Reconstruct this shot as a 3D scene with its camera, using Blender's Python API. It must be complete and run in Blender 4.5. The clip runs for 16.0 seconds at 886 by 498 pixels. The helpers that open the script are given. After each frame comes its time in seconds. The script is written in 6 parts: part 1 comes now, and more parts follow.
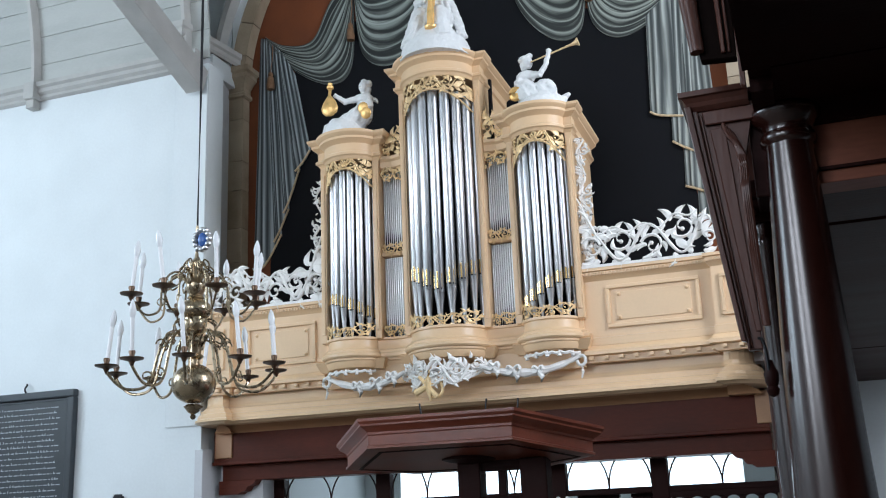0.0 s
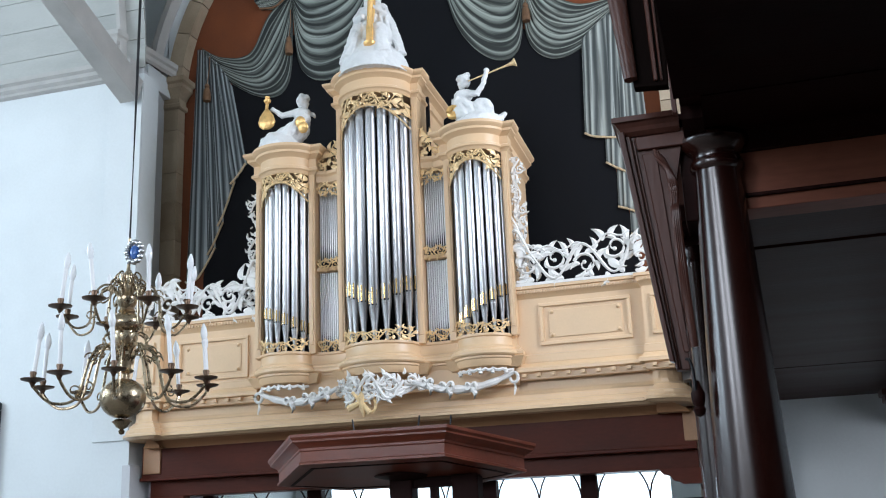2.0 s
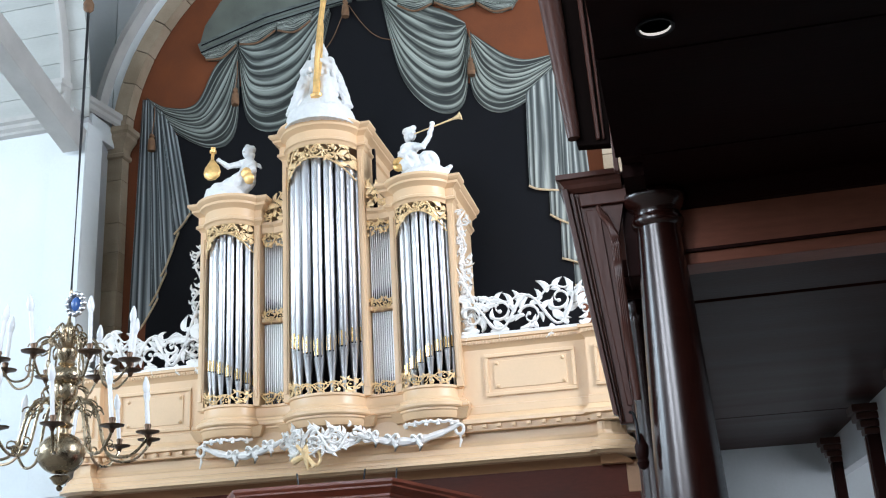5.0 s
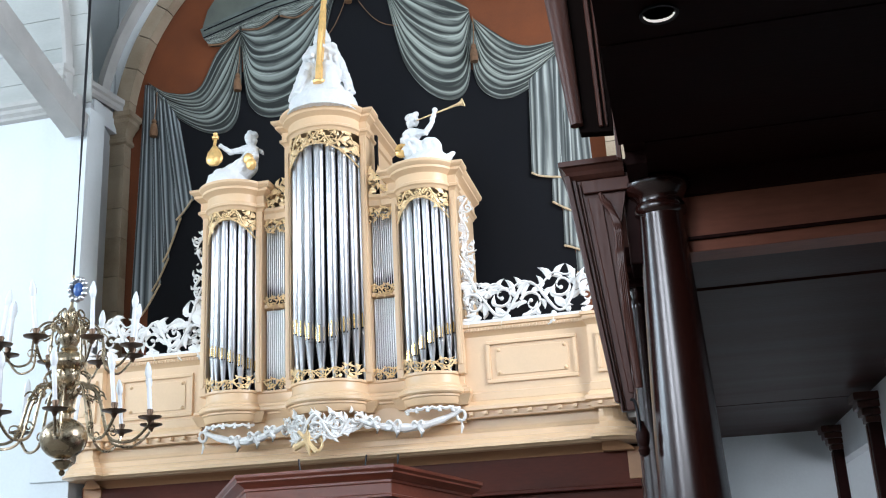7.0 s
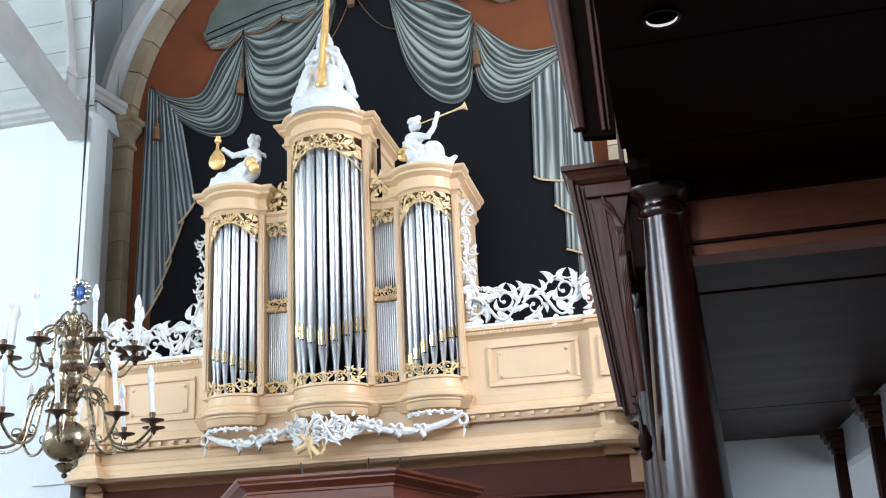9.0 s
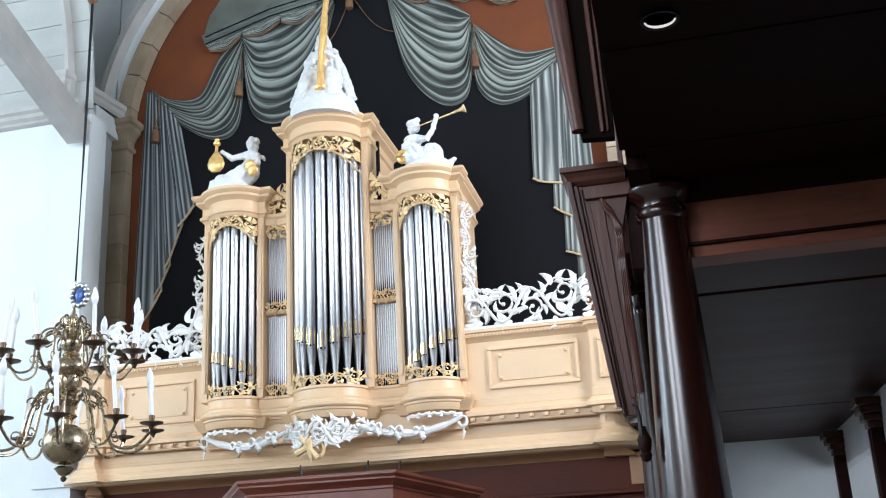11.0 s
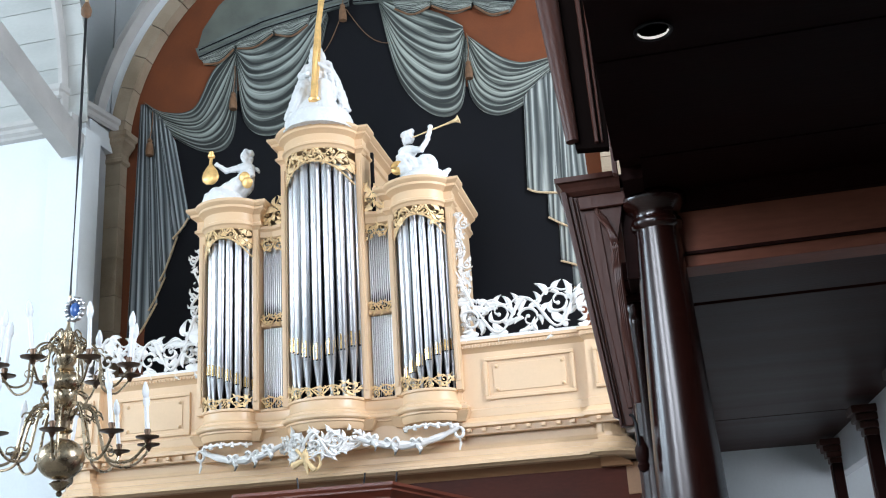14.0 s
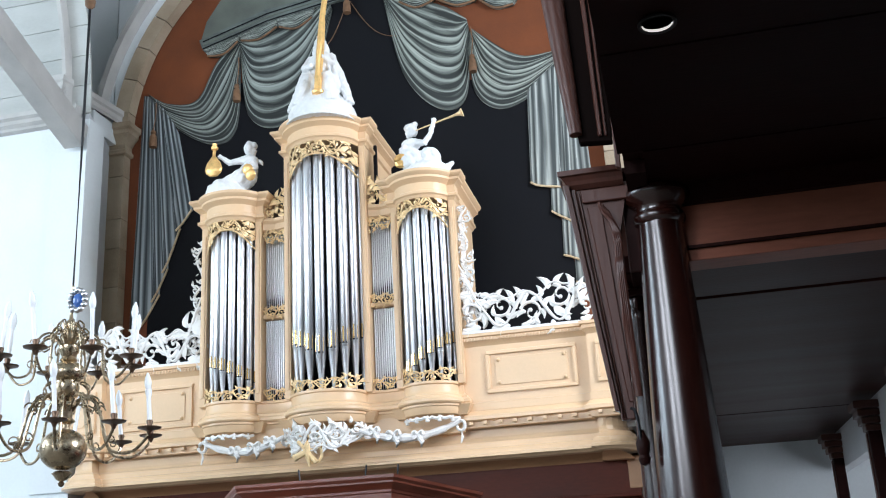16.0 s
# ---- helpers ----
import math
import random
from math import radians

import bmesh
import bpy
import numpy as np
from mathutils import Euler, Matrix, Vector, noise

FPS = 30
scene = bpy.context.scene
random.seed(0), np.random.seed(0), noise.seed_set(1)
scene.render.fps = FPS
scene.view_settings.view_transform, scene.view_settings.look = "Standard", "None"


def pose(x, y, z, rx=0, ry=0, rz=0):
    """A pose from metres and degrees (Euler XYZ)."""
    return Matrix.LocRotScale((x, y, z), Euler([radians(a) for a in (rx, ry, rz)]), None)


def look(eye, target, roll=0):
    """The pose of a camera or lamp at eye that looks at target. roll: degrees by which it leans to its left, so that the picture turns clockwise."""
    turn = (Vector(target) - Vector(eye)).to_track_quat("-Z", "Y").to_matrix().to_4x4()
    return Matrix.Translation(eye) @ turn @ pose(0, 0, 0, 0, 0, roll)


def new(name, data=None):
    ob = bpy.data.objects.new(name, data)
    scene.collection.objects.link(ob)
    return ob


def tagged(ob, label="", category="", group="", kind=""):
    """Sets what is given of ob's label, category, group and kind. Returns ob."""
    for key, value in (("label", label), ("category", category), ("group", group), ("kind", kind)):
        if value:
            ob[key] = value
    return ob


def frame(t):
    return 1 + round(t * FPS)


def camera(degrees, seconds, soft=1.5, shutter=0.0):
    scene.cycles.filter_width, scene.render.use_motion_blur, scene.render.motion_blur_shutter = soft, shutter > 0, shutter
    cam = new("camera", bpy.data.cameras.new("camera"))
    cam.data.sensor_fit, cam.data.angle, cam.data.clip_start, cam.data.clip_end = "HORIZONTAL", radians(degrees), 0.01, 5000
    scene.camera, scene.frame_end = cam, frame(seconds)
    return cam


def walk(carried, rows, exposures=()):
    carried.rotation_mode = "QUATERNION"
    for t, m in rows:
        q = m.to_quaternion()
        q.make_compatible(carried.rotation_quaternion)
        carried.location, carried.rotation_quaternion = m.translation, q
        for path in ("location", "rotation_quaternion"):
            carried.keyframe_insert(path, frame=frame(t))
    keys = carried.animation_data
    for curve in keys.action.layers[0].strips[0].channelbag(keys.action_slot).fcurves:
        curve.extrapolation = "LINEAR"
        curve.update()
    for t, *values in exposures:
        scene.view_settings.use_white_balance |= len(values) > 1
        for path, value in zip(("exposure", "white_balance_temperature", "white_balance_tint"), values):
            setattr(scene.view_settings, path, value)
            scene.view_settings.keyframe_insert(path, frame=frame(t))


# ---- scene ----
cam = camera(46.8, 16.0, soft=1.1)
PATH = [
    (0, (-0.005, 0.076, 2.567), (-0.647, 1.899, 3.08), -2.3),
    (0.5, (-0.006, 0.07, 2.564), (-0.643, 1.896, 3.077), -2.5),
    (1, (0.003, 0.062, 2.572), (-0.664, 1.875, 3.09), -2.4),
    (1.5, (-0.004, 0.034, 2.568), (-0.618, 1.873, 3.062), -2.6),
    (2, (0.004, 0.027, 2.574), (-0.514, 1.883, 3.11), -2.4),
    (2.5, (0.005, 0.02, 2.578), (-0.49, 1.883, 3.111), -3.7),
    (3, (0.005, 0.008, 2.592), (-0.473, 1.896, 3.045), -4.1),
    (3.5, (0.003, 0.008, 2.595), (-0.451, 1.905, 3.036), -3.1),
    (4, (0.01, -0.029, 2.585), (-0.391, 1.828, 3.213), -3.4),
    (6.5, (0.007, -0.031, 2.587), (-0.402, 1.831, 3.191), -3.0),
    (7, (0.009, -0.026, 2.588), (-0.401, 1.837, 3.186), -3.0),
    (7.5, (0.009, -0.027, 2.588), (-0.406, 1.836, 3.186), -3.1),
    (8, (0.008, -0.03, 2.587), (-0.405, 1.832, 3.189), -3.2),
    (8.5, (0.007, -0.036, 2.582), (-0.41, 1.826, 3.182), -3.1),
    (9, (0.007, -0.036, 2.586), (-0.406, 1.825, 3.191), -2.9),
    (11.5, (0.009, -0.032, 2.585), (-0.401, 1.828, 3.197), -3.2),
    (12, (0.009, -0.031, 2.586), (-0.397, 1.827, 3.204), -3.5),
    (12.5, (0.007, -0.032, 2.588), (-0.399, 1.827, 3.204), -3.4),
    (13, (0.006, -0.038, 2.585), (-0.401, 1.822, 3.198), -3.4),
    (13.5, (0.008, -0.033, 2.589), (-0.398, 1.826, 3.204), -3.5),
    (14, (0.006, -0.036, 2.589), (-0.393, 1.82, 3.217), -3.6),
    (14.5, (0.006, -0.032, 2.586), (-0.395, 1.824, 3.212), -3.4),
    (15, (0.008, -0.036, 2.585), (-0.397, 1.822, 3.205), -3.2),
    (15.5, (0.007, -0.04, 2.583), (-0.396, 1.818, 3.205), -3.2),
    (16, (0.007, -0.035, 2.582), (-0.399, 1.824, 3.199), -3.2),
]
walk(cam, [(t, look(eye, aim, roll)) for t, eye, aim, roll in PATH], [(0.0, -0.47), (1.0, -0.47), (1.5, -0.36), (2.0, -0.36), (3.0, -0.16), (3.5, -0.04), (4.0, -0.03), (6.5, 0.05), (16.0, 0.06)])

# ---- world, light ----
world = bpy.data.worlds.new("sky")
scene.world = world
world.use_nodes = True
wn = world.node_tree.nodes
sky = wn.new("ShaderNodeTexSky")
sky.sky_type = "NISHITA"
sky.sun_disc = False
sky.sun_elevation, sky.sun_rotation = radians(35), radians(200)
wn["Background"].inputs["Strength"].default_value = 0.12
world.node_tree.links.new(sky.outputs[0], wn["Background"].inputs["Color"])
scene.view_settings.exposure = 0.0


def window_light(eye, target, w, h, watts, colour=(0.90, 0.96, 1.0)):
    d = bpy.data.lights.new("window_light", "AREA")
    d.shape, d.size, d.size_y, d.energy, d.color = "RECTANGLE", w, h, watts, colour
    ob = new("window_light", d)
    ob.matrix_world = look(eye, target)


# daylight through the tall windows of the north arm, the east end and the porch
COOL, PALE = (0.70, 0.86, 1.0), (0.82, 0.885, 1.0)
window_light((-15.7, 6.0, 8.0), (0, 8.0, 5.0), 3.0, 4.6, 720, COOL)
window_light((-15.7, 1.0, 8.0), (0, 6.0, 5.0), 3.0, 4.6, 640, COOL)
window_light((-9.0, -7.7, 8.0), (-7.0, 12, 5.0), 3.0, 4.6, 830, PALE)
window_light((-3.5, -7.7, 8.0), (-4.0, 12, 5.0), 3.0, 4.6, 600, PALE)
window_light((4.85, 8.6, 8.4), (-4.0, 11.0, 6.0), 2.6, 4.0, 980, PALE)
# Aisle lamp is added, source unseen, to brighten the white wall and soffit.
window_light((4.9, 11.6, 2.5), (0, 12.4, 2.9), 1.8, 2.0, 80, PALE)
window_light((-4.2, 17.7, 2.6), (-4.2, 12, 2.6), 6.0, 2.6, 210, COOL)

# ---- materials ----


def mat(name, colour, rough=0.5, metal=0.0, vary=0.12, scale=3.0, bump=0.1, fine=60.0, streak=None, coat=0.0, tint=None, rvary=0.1, spec=0.5):
    """A node material: base colour with stains at a large and grain at a small scale, uneven gloss and fine relief."""
    m = bpy.data.materials.new(name)
    m.use_nodes = True
    nt = m.node_tree
    n, ln = nt.nodes, nt.links
    b = n["Principled BSDF"]
    tc = n.new("ShaderNodeTexCoord")
    mp = n.new("ShaderNodeMapping")
    if streak:
        mp.inputs["Scale"].default_value = streak
    ln.new(tc.outputs["Object"], mp.inputs["Vector"])
    big = n.new("ShaderNodeTexNoise")
    big.inputs["Scale"].default_value, big.inputs["Detail"].default_value = scale, 5
    small = n.new("ShaderNodeTexNoise")
    small.inputs["Scale"].default_value, small.inputs["Detail"].default_value = fine, 3
    for t in (big, small):
        ln.new(mp.outputs[0], t.inputs["Vector"])
    add = n.new("ShaderNodeMath")
    add.operation = "MULTIPLY_ADD"
    add.inputs[1].default_value = 0.35
    ln.new(small.outputs["Fac"], add.inputs[0])
    ln.new(big.outputs["Fac"], add.inputs[2])
    info = n.new("ShaderNodeObjectInfo")
    add2 = n.new("ShaderNodeMath")
    add2.operation = "MULTIPLY_ADD"
    add2.inputs[1].default_value = 0.25
    ln.new(info.outputs["Random"], add2.inputs[0])
    ln.new(add.outputs[0], add2.inputs[2])
    ramp = n.new("ShaderNodeValToRGB")
    dark = [c * (1 - vary * 1.6) for c in colour]
    light = [min(1, c * (1 + vary)) for c in (tint or colour)]
    ramp.color_ramp.elements[0].position, ramp.color_ramp.elements[1].position = 0.45, 1.05
    ramp.color_ramp.elements[0].color, ramp.color_ramp.elements[1].color = (*dark, 1), (*light, 1)
    ln.new(add2.outputs[0], ramp.inputs[0])
    ln.new(ramp.outputs[0], b.inputs["Base Color"])
    b.inputs["Metallic"].default_value = metal
    rr = n.new("ShaderNodeMapRange")
    rr.inputs["To Min"].default_value, rr.inputs["To Max"].default_value = max(0.03, rough - rvary), min(1, rough + rvary)
    ln.new(big.outputs["Fac"], rr.inputs["Value"])
    ln.new(rr.outputs[0], b.inputs["Roughness"])
    b.inputs["Coat Weight"].default_value = coat
    b.inputs["Specular IOR Level"].default_value = spec
    b.inputs["Coat Roughness"].default_value = 0.15
    if bump:
        bp = n.new("ShaderNodeBump")
        bp.inputs["Strength"].default_value, bp.inputs["Distance"].default_value = bump, 0.01
        ln.new(small.outputs["Fac"], bp.inputs["Height"])
        ln.new(bp.outputs[0], b.inputs["Normal"])
    return m


PLASTER = mat("white_plaster", (0.70, 0.74, 0.755), 0.85, vary=0.05, scale=0.9, bump=0.15, fine=25)
# White plaster toned down to grey for faces turned from the windows.
SHADEPLASTER = mat("shaded_white_plaster", (0.55, 0.56, 0.58), 0.85, vary=0.08, scale=1.2, bump=0.15, fine=25)
PLANKS = mat("painted_planks", (0.42, 0.43, 0.41), 0.6, vary=0.10, scale=2.5, bump=0.12, streak=(0.3, 1, 1))
TIMBER = mat("grey_painted_timber", (0.46, 0.45, 0.43), 0.55, vary=0.10, scale=3, bump=0.12)
CREAM = mat("cream_paint", (0.725, 0.50, 0.30), 0.38, vary=0.05, scale=2.2, bump=0.05, fine=40)
CARVED = mat("white_carving", (0.82, 0.80, 0.77), 0.45, vary=0.08, scale=9, bump=0.08)
MARBLE = mat("white_statue_paint", (0.77, 0.78, 0.78), 0.5, vary=0.05, scale=9, bump=0.05)
LIPGOLD = mat("bright_lip_gilding", (0.90, 0.57, 0.22), 0.25, 0.75, vary=0.15, scale=14, bump=0.03)
GOLD = mat("gilding", (0.86, 0.53, 0.20), 0.36, 0.5, vary=0.18, scale=14, bump=0.15)
PALEGOLD = mat("pale_gilding", (0.90, 0.62, 0.34), 0.36, 0.2, vary=0.2, scale=14, bump=0.12)
TIN = mat("polished_tin", (0.55, 0.555, 0.57), 0.34, 1.0, vary=0.03, scale=2, bump=0, streak=(1, 1, 0.1), rvary=0.01)
VOID = mat("interior_shade", (0.006, 0.006, 0.009), 0.8, spec=0.2, vary=0.2, scale=4)
STONE = mat("sandstone", (0.30, 0.215, 0.13), 0.85, vary=0.2, scale=2.2, bump=0.35, fine=45, tint=(0.31, 0.25, 0.18))
MAHOGANY = mat("red_brown_wood", (0.17, 0.042, 0.022), 0.33, vary=0.3, scale=2, bump=0.06, streak=(0.25, 1, 1), fine=40, spec=0.45)
LOFTWOOD = mat("dark_red_beam_wood", (0.085, 0.018, 0.009), 0.45, vary=0.3, scale=2, bump=0.08, streak=(0.25, 1, 1), fine=40, spec=0.15)
DARKWOOD = mat("dark_stained_oak", (0.062, 0.022, 0.015), 0.36, spec=0.3, vary=0.4, scale=2.5, bump=0.12, streak=(1, 1, 0.12), fine=45, coat=0.04)
# Oak taken to near-black: strong shade is put into its colour.
SHADEWOOD = mat("shade_black_oak", (0.017, 0.0040, 0.003), 0.55, spec=0.10, vary=0.3, scale=2.5, bump=0.1, streak=(0.2, 1, 1))
# Near-black red carries the shade of the gallery's underside.
SOFFIT = mat("soffit_with_shade", (0.010, 0.0016, 0.0012), 0.6, spec=0.06, vary=0.3, scale=2.5, bump=0.1, streak=(0.2, 1, 1))
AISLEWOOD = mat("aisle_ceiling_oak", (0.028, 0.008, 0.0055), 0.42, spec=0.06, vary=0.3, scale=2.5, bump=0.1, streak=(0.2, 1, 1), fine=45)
ARCHITRAVE = mat("brown_stained_beam", (0.28, 0.10, 0.062), 0.5, vary=0.25, scale=2, bump=0.08, streak=(0.2, 1, 1), fine=40, spec=0.2)
# Black stands for shade in the recess of the upper bracket.
RECESSOAK = mat("recess_shade_oak", (0.0055, 0.003, 0.0025), 0.65, spec=0.03, vary=0.3, scale=3, bump=0.08, streak=(1, 1, 0.2))
BRASS = mat("aged_brass", (0.42, 0.335, 0.23), 0.27, 1.0, vary=0.25, scale=7, bump=0.05)
PANBRASS = mat("dark_brass", (0.13, 0.085, 0.06), 0.38, 1.0, vary=0.3, scale=9, bump=0.05)
CANDLE = mat("candle_sleeve", (0.85, 0.85, 0.86), 0.4, vary=0.04)
BULB = mat("frosted_bulb", (0.88, 0.90, 0.92), 0.15, vary=0.03, bump=0)
IRON = mat("black_iron", (0.015, 0.015, 0.017), 0.45, 0.6)
BLUE = mat("blue_enamel", (0.05, 0.13, 0.38), 0.2, vary=0.2, scale=20)
ORANGE = mat("terracotta_wall_paint", (0.15, 0.039, 0.009), 0.8, vary=0.22, scale=1.3, bump=0.06)
NIGHT = mat("blue_black_wall_paint", (0.0052, 0.0058, 0.008), 0.85, spec=0.2, vary=0.18, scale=1.5, bump=0.05)
PELMET = mat("grey_green_mural_paint", (0.115, 0.135, 0.125), 0.8, vary=0.35, scale=4, fine=30, streak=(0.5, 1, 2))
CANOPYP = mat("pale_grey_green_mural_paint", (0.105, 0.118, 0.10), 0.8, vary=0.2, scale=3)
# Emission that draws the glint on the spotlight's reflector.
GLINTGLOW = bpy.data.materials.new("reflector_glow")
GLINTGLOW.use_nodes = True
GLINTGLOW.node_tree.nodes["Principled BSDF"].inputs["Emission Color"].default_value = (1, 0.95, 0.9, 1)
GLINTGLOW.node_tree.nodes["Principled BSDF"].inputs["Emission Strength"].default_value = 0.7
# Cream paint browned to carry the shade under the loft cornice.
CREAMSHADE = mat("shaded_cream_brown", (0.38, 0.20, 0.10), 0.5, vary=0.12, scale=1.5)
POLISHED = mat("polished_dark_wood", (0.045, 0.018, 0.013), 0.13, vary=0.3, scale=2, streak=(0.3, 1, 1), spec=1.0)
COLUMN = mat("polished_brown_column", (0.018, 0.0045, 0.003), 0.24, vary=0.4, scale=3, streak=(1, 1, 0.3), spec=0.85, bump=0.02, fine=20, rvary=0.04)
SLATE = mat("black_board_paint", (0.022, 0.028, 0.034), 0.5, vary=0.2, scale=4)
CHALK = mat("pale_lettering", (0.40, 0.43, 0.45), 0.7, vary=0.3, scale=30)
TASSEL = mat("painted_tassel", (0.17, 0.09, 0.045), 0.75, vary=0.25, scale=20)
FRINGE = mat("painted_fringe", (0.55, 0.42, 0.26), 0.75, vary=0.3, scale=40)
FLOORST = mat("stone_floor", (0.16, 0.14, 0.12), 0.6, vary=0.2, scale=1.5)
REDCLOTH = mat("red_cloth", (0.22, 0.02, 0.018), 0.8, vary=0.2)


def drape_paint(name, lo, hi, folds, stray=12.0):
    """Mural paint: pale and dark brush strokes that run along the folds."""
    m = bpy.data.materials.new(name)
    m.use_nodes = True
    n, ln = m.node_tree.nodes, m.node_tree.links
    b = n["Principled BSDF"]
    b.inputs["Roughness"].default_value = 0.75
    uv = n.new("ShaderNodeUVMap")
    sep = n.new("ShaderNodeSeparateXYZ")
    ln.new(uv.outputs[0], sep.inputs[0])
    nz = n.new("ShaderNodeTexNoise")
    nz.inputs["Scale"].default_value, nz.inputs["Detail"].default_value = 1.5, 4
    mp = n.new("ShaderNodeMapping")
    mp.inputs["Scale"].default_value = (0.9, folds * 0.9, 1)
    ln.new(uv.outputs[0], mp.inputs[0])
    ln.new(mp.outputs[0], nz.inputs["Vector"])
    ph = n.new("ShaderNodeMath")
    ph.operation = "MULTIPLY_ADD"
    ph.inputs[1].default_value = folds * 6.2832
    ln.new(sep.outputs["Y"], ph.inputs[0])
    wob = n.new("ShaderNodeMath")
    wob.operation = "MULTIPLY"
    wob.inputs[1].default_value = stray
    ln.new(nz.outputs["Fac"], wob.inputs[0])
    ln.new(wob.outputs[0], ph.inputs[2])
    sn = n.new("ShaderNodeMath")
    sn.operation = "SINE"
    ln.new(ph.outputs[0], sn.inputs[0])
    mr = n.new("ShaderNodeMapRange")
    mr.inputs["From Min"].default_value = -1
    ln.new(sn.outputs[0], mr.inputs["Value"])
    mx = n.new("ShaderNodeMath")
    mx.operation = "MULTIPLY"
    add = n.new("ShaderNodeMapRange")
    add.inputs["From Min"].default_value, add.inputs["From Max"].default_value = 0.3, 0.7
    add.inputs["To Min"].default_value, add.inputs["To Max"].default_value = 0.55, 1.1
    ln.new(nz.outputs["Fac"], add.inputs["Value"])
    ln.new(mr.outputs[0], mx.inputs[0])
    ln.new(add.outputs[0], mx.inputs[1])
    ramp = n.new("ShaderNodeValToRGB")
    e = ramp.color_ramp.elements
    e[0].position, e[0].color = 0.05, (*lo, 1)
    e[1].position, e[1].color = 1.0, (*hi, 1)
    mid = ramp.color_ramp.elements.new(0.55)
    mid.color = (*[0.68 * a + 0.32 * c for a, c in zip(lo, hi)], 1)
    ln.new(mx.outputs[0], ramp.inputs[0])
    ln.new(ramp.outputs[0], b.inputs["Base Color"])
    return m


DRAPE = drape_paint("mural_drapery_paint", (0.014, 0.018, 0.017), (0.34, 0.385, 0.35), 10)
DRAPELIT = drape_paint("mural_pale_drapery_paint", (0.022, 0.027, 0.025), (0.40, 0.445, 0.395), 10)
FALLL = drape_paint("mural_blue_grey_fall_paint", (0.025, 0.035, 0.04), (0.42, 0.475, 0.49), 4, 5.0)
FALLR = drape_paint("mural_pale_fall_paint", (0.05, 0.06, 0.06), (0.50, 0.54, 0.505), 4, 5.0)

glass = bpy.data.materials.new("clear_glass")
glass.use_nodes = True
gb = glass.node_tree.nodes["Principled BSDF"]
gb.inputs["Transmission Weight"].default_value, gb.inputs["Roughness"].default_value, gb.inputs["IOR"].default_value = 1.0, 0.02, 1.45

# ---- mesh helpers ----


def thing(name, label, category, group="", at=(0, 0, 0), kind=""):
    ob = new(name)
    ob.location = at
    ob.empty_display_size = 0.1
    return tagged(ob, label, category, group, kind)


def finish(name, bm, material, smooth=False):
    bmesh.ops.recalc_face_normals(bm, faces=bm.faces)
    me = bpy.data.meshes.new(name)
    bm.to_mesh(me)
    bm.free()
    me.materials.append(material)
    if smooth:
        for p in me.polygons:
            p.use_smooth = True
        me.set_sharp_from_angle(angle=radians(42 if smooth is True else smooth))
    return me


def part(name, bm, material, parent=None, label="", smooth=False):
    ob = new(name, finish(name, bm, material, smooth))
    if parent is not None:
        ob.parent = parent
        p = parent
        off = Vector((0, 0, 0))
        while p is not None:
            off = off + p.location
            p = p.parent
        ob.location = -off if parent.location.length or off.length else Vector((0, 0, 0))
    if label:
        ob["label"] = label
    return ob


def share(name, me, parent, at, rz=0.0, label=""):
    ob = new(name, me)
    ob.parent = parent
    ob.location = at
    ob.rotation_euler = (0, 0, rz)
    if label:
        ob["label"] = label
    return ob


def structure(name, bm, material, label="", smooth=False, category=""):
    return tagged(part(name, bm, material, None, "", smooth), label, category, "", "structure")


def box(bm, x0, x1, y0, y1, z0, z1, bevel=0.0):
    r = bmesh.ops.create_cube(bm, size=1.0)
    for v in r["verts"]:
        v.co = Vector((x0 + (v.co.x + 0.5) * (x1 - x0), y0 + (v.co.y + 0.5) * (y1 - y0), z0 + (v.co.z + 0.5) * (z1 - z0)))
    if bevel:
        es = list({e for v in r["verts"] for e in v.link_edges})
        bmesh.ops.bevel(bm, geom=es, offset=bevel, segments=2, affect="EDGES", profile=0.6)
    return bm


def boxes(*rows, bevel=0.0):
    bm = bmesh.new()
    for r in rows:
        box(bm, *r, bevel=bevel)
    return bm


def lathe(bm, prof, seg=24, at=(0, 0, 0)):
    """Turn a profile of (radius, height) round the vertical through at."""
    rings = []
    for r, z in prof:
        if r < 1e-5:
            rings.append([bm.verts.new((at[0], at[1], at[2] + z))])
        else:
            rings.append([bm.verts.new((at[0] + r * math.cos(2 * math.pi * i / seg), at[1] + r * math.sin(2 * math.pi * i / seg), at[2] + z)) for i in range(seg)])
    for a, b in zip(rings, rings[1:]):
        for i in range(seg):
            j = (i + 1) % seg
            q = [a[i % len(a)], a[j % len(a)], b[j % len(b)], b[i % len(b)]]
            u = list(dict.fromkeys(q))
            if len(u) > 2:
                bm.faces.new(u)
    for ring in (rings[0], rings[-1]):
        if len(ring) > 2:
            bm.faces.new(ring)
    return bm


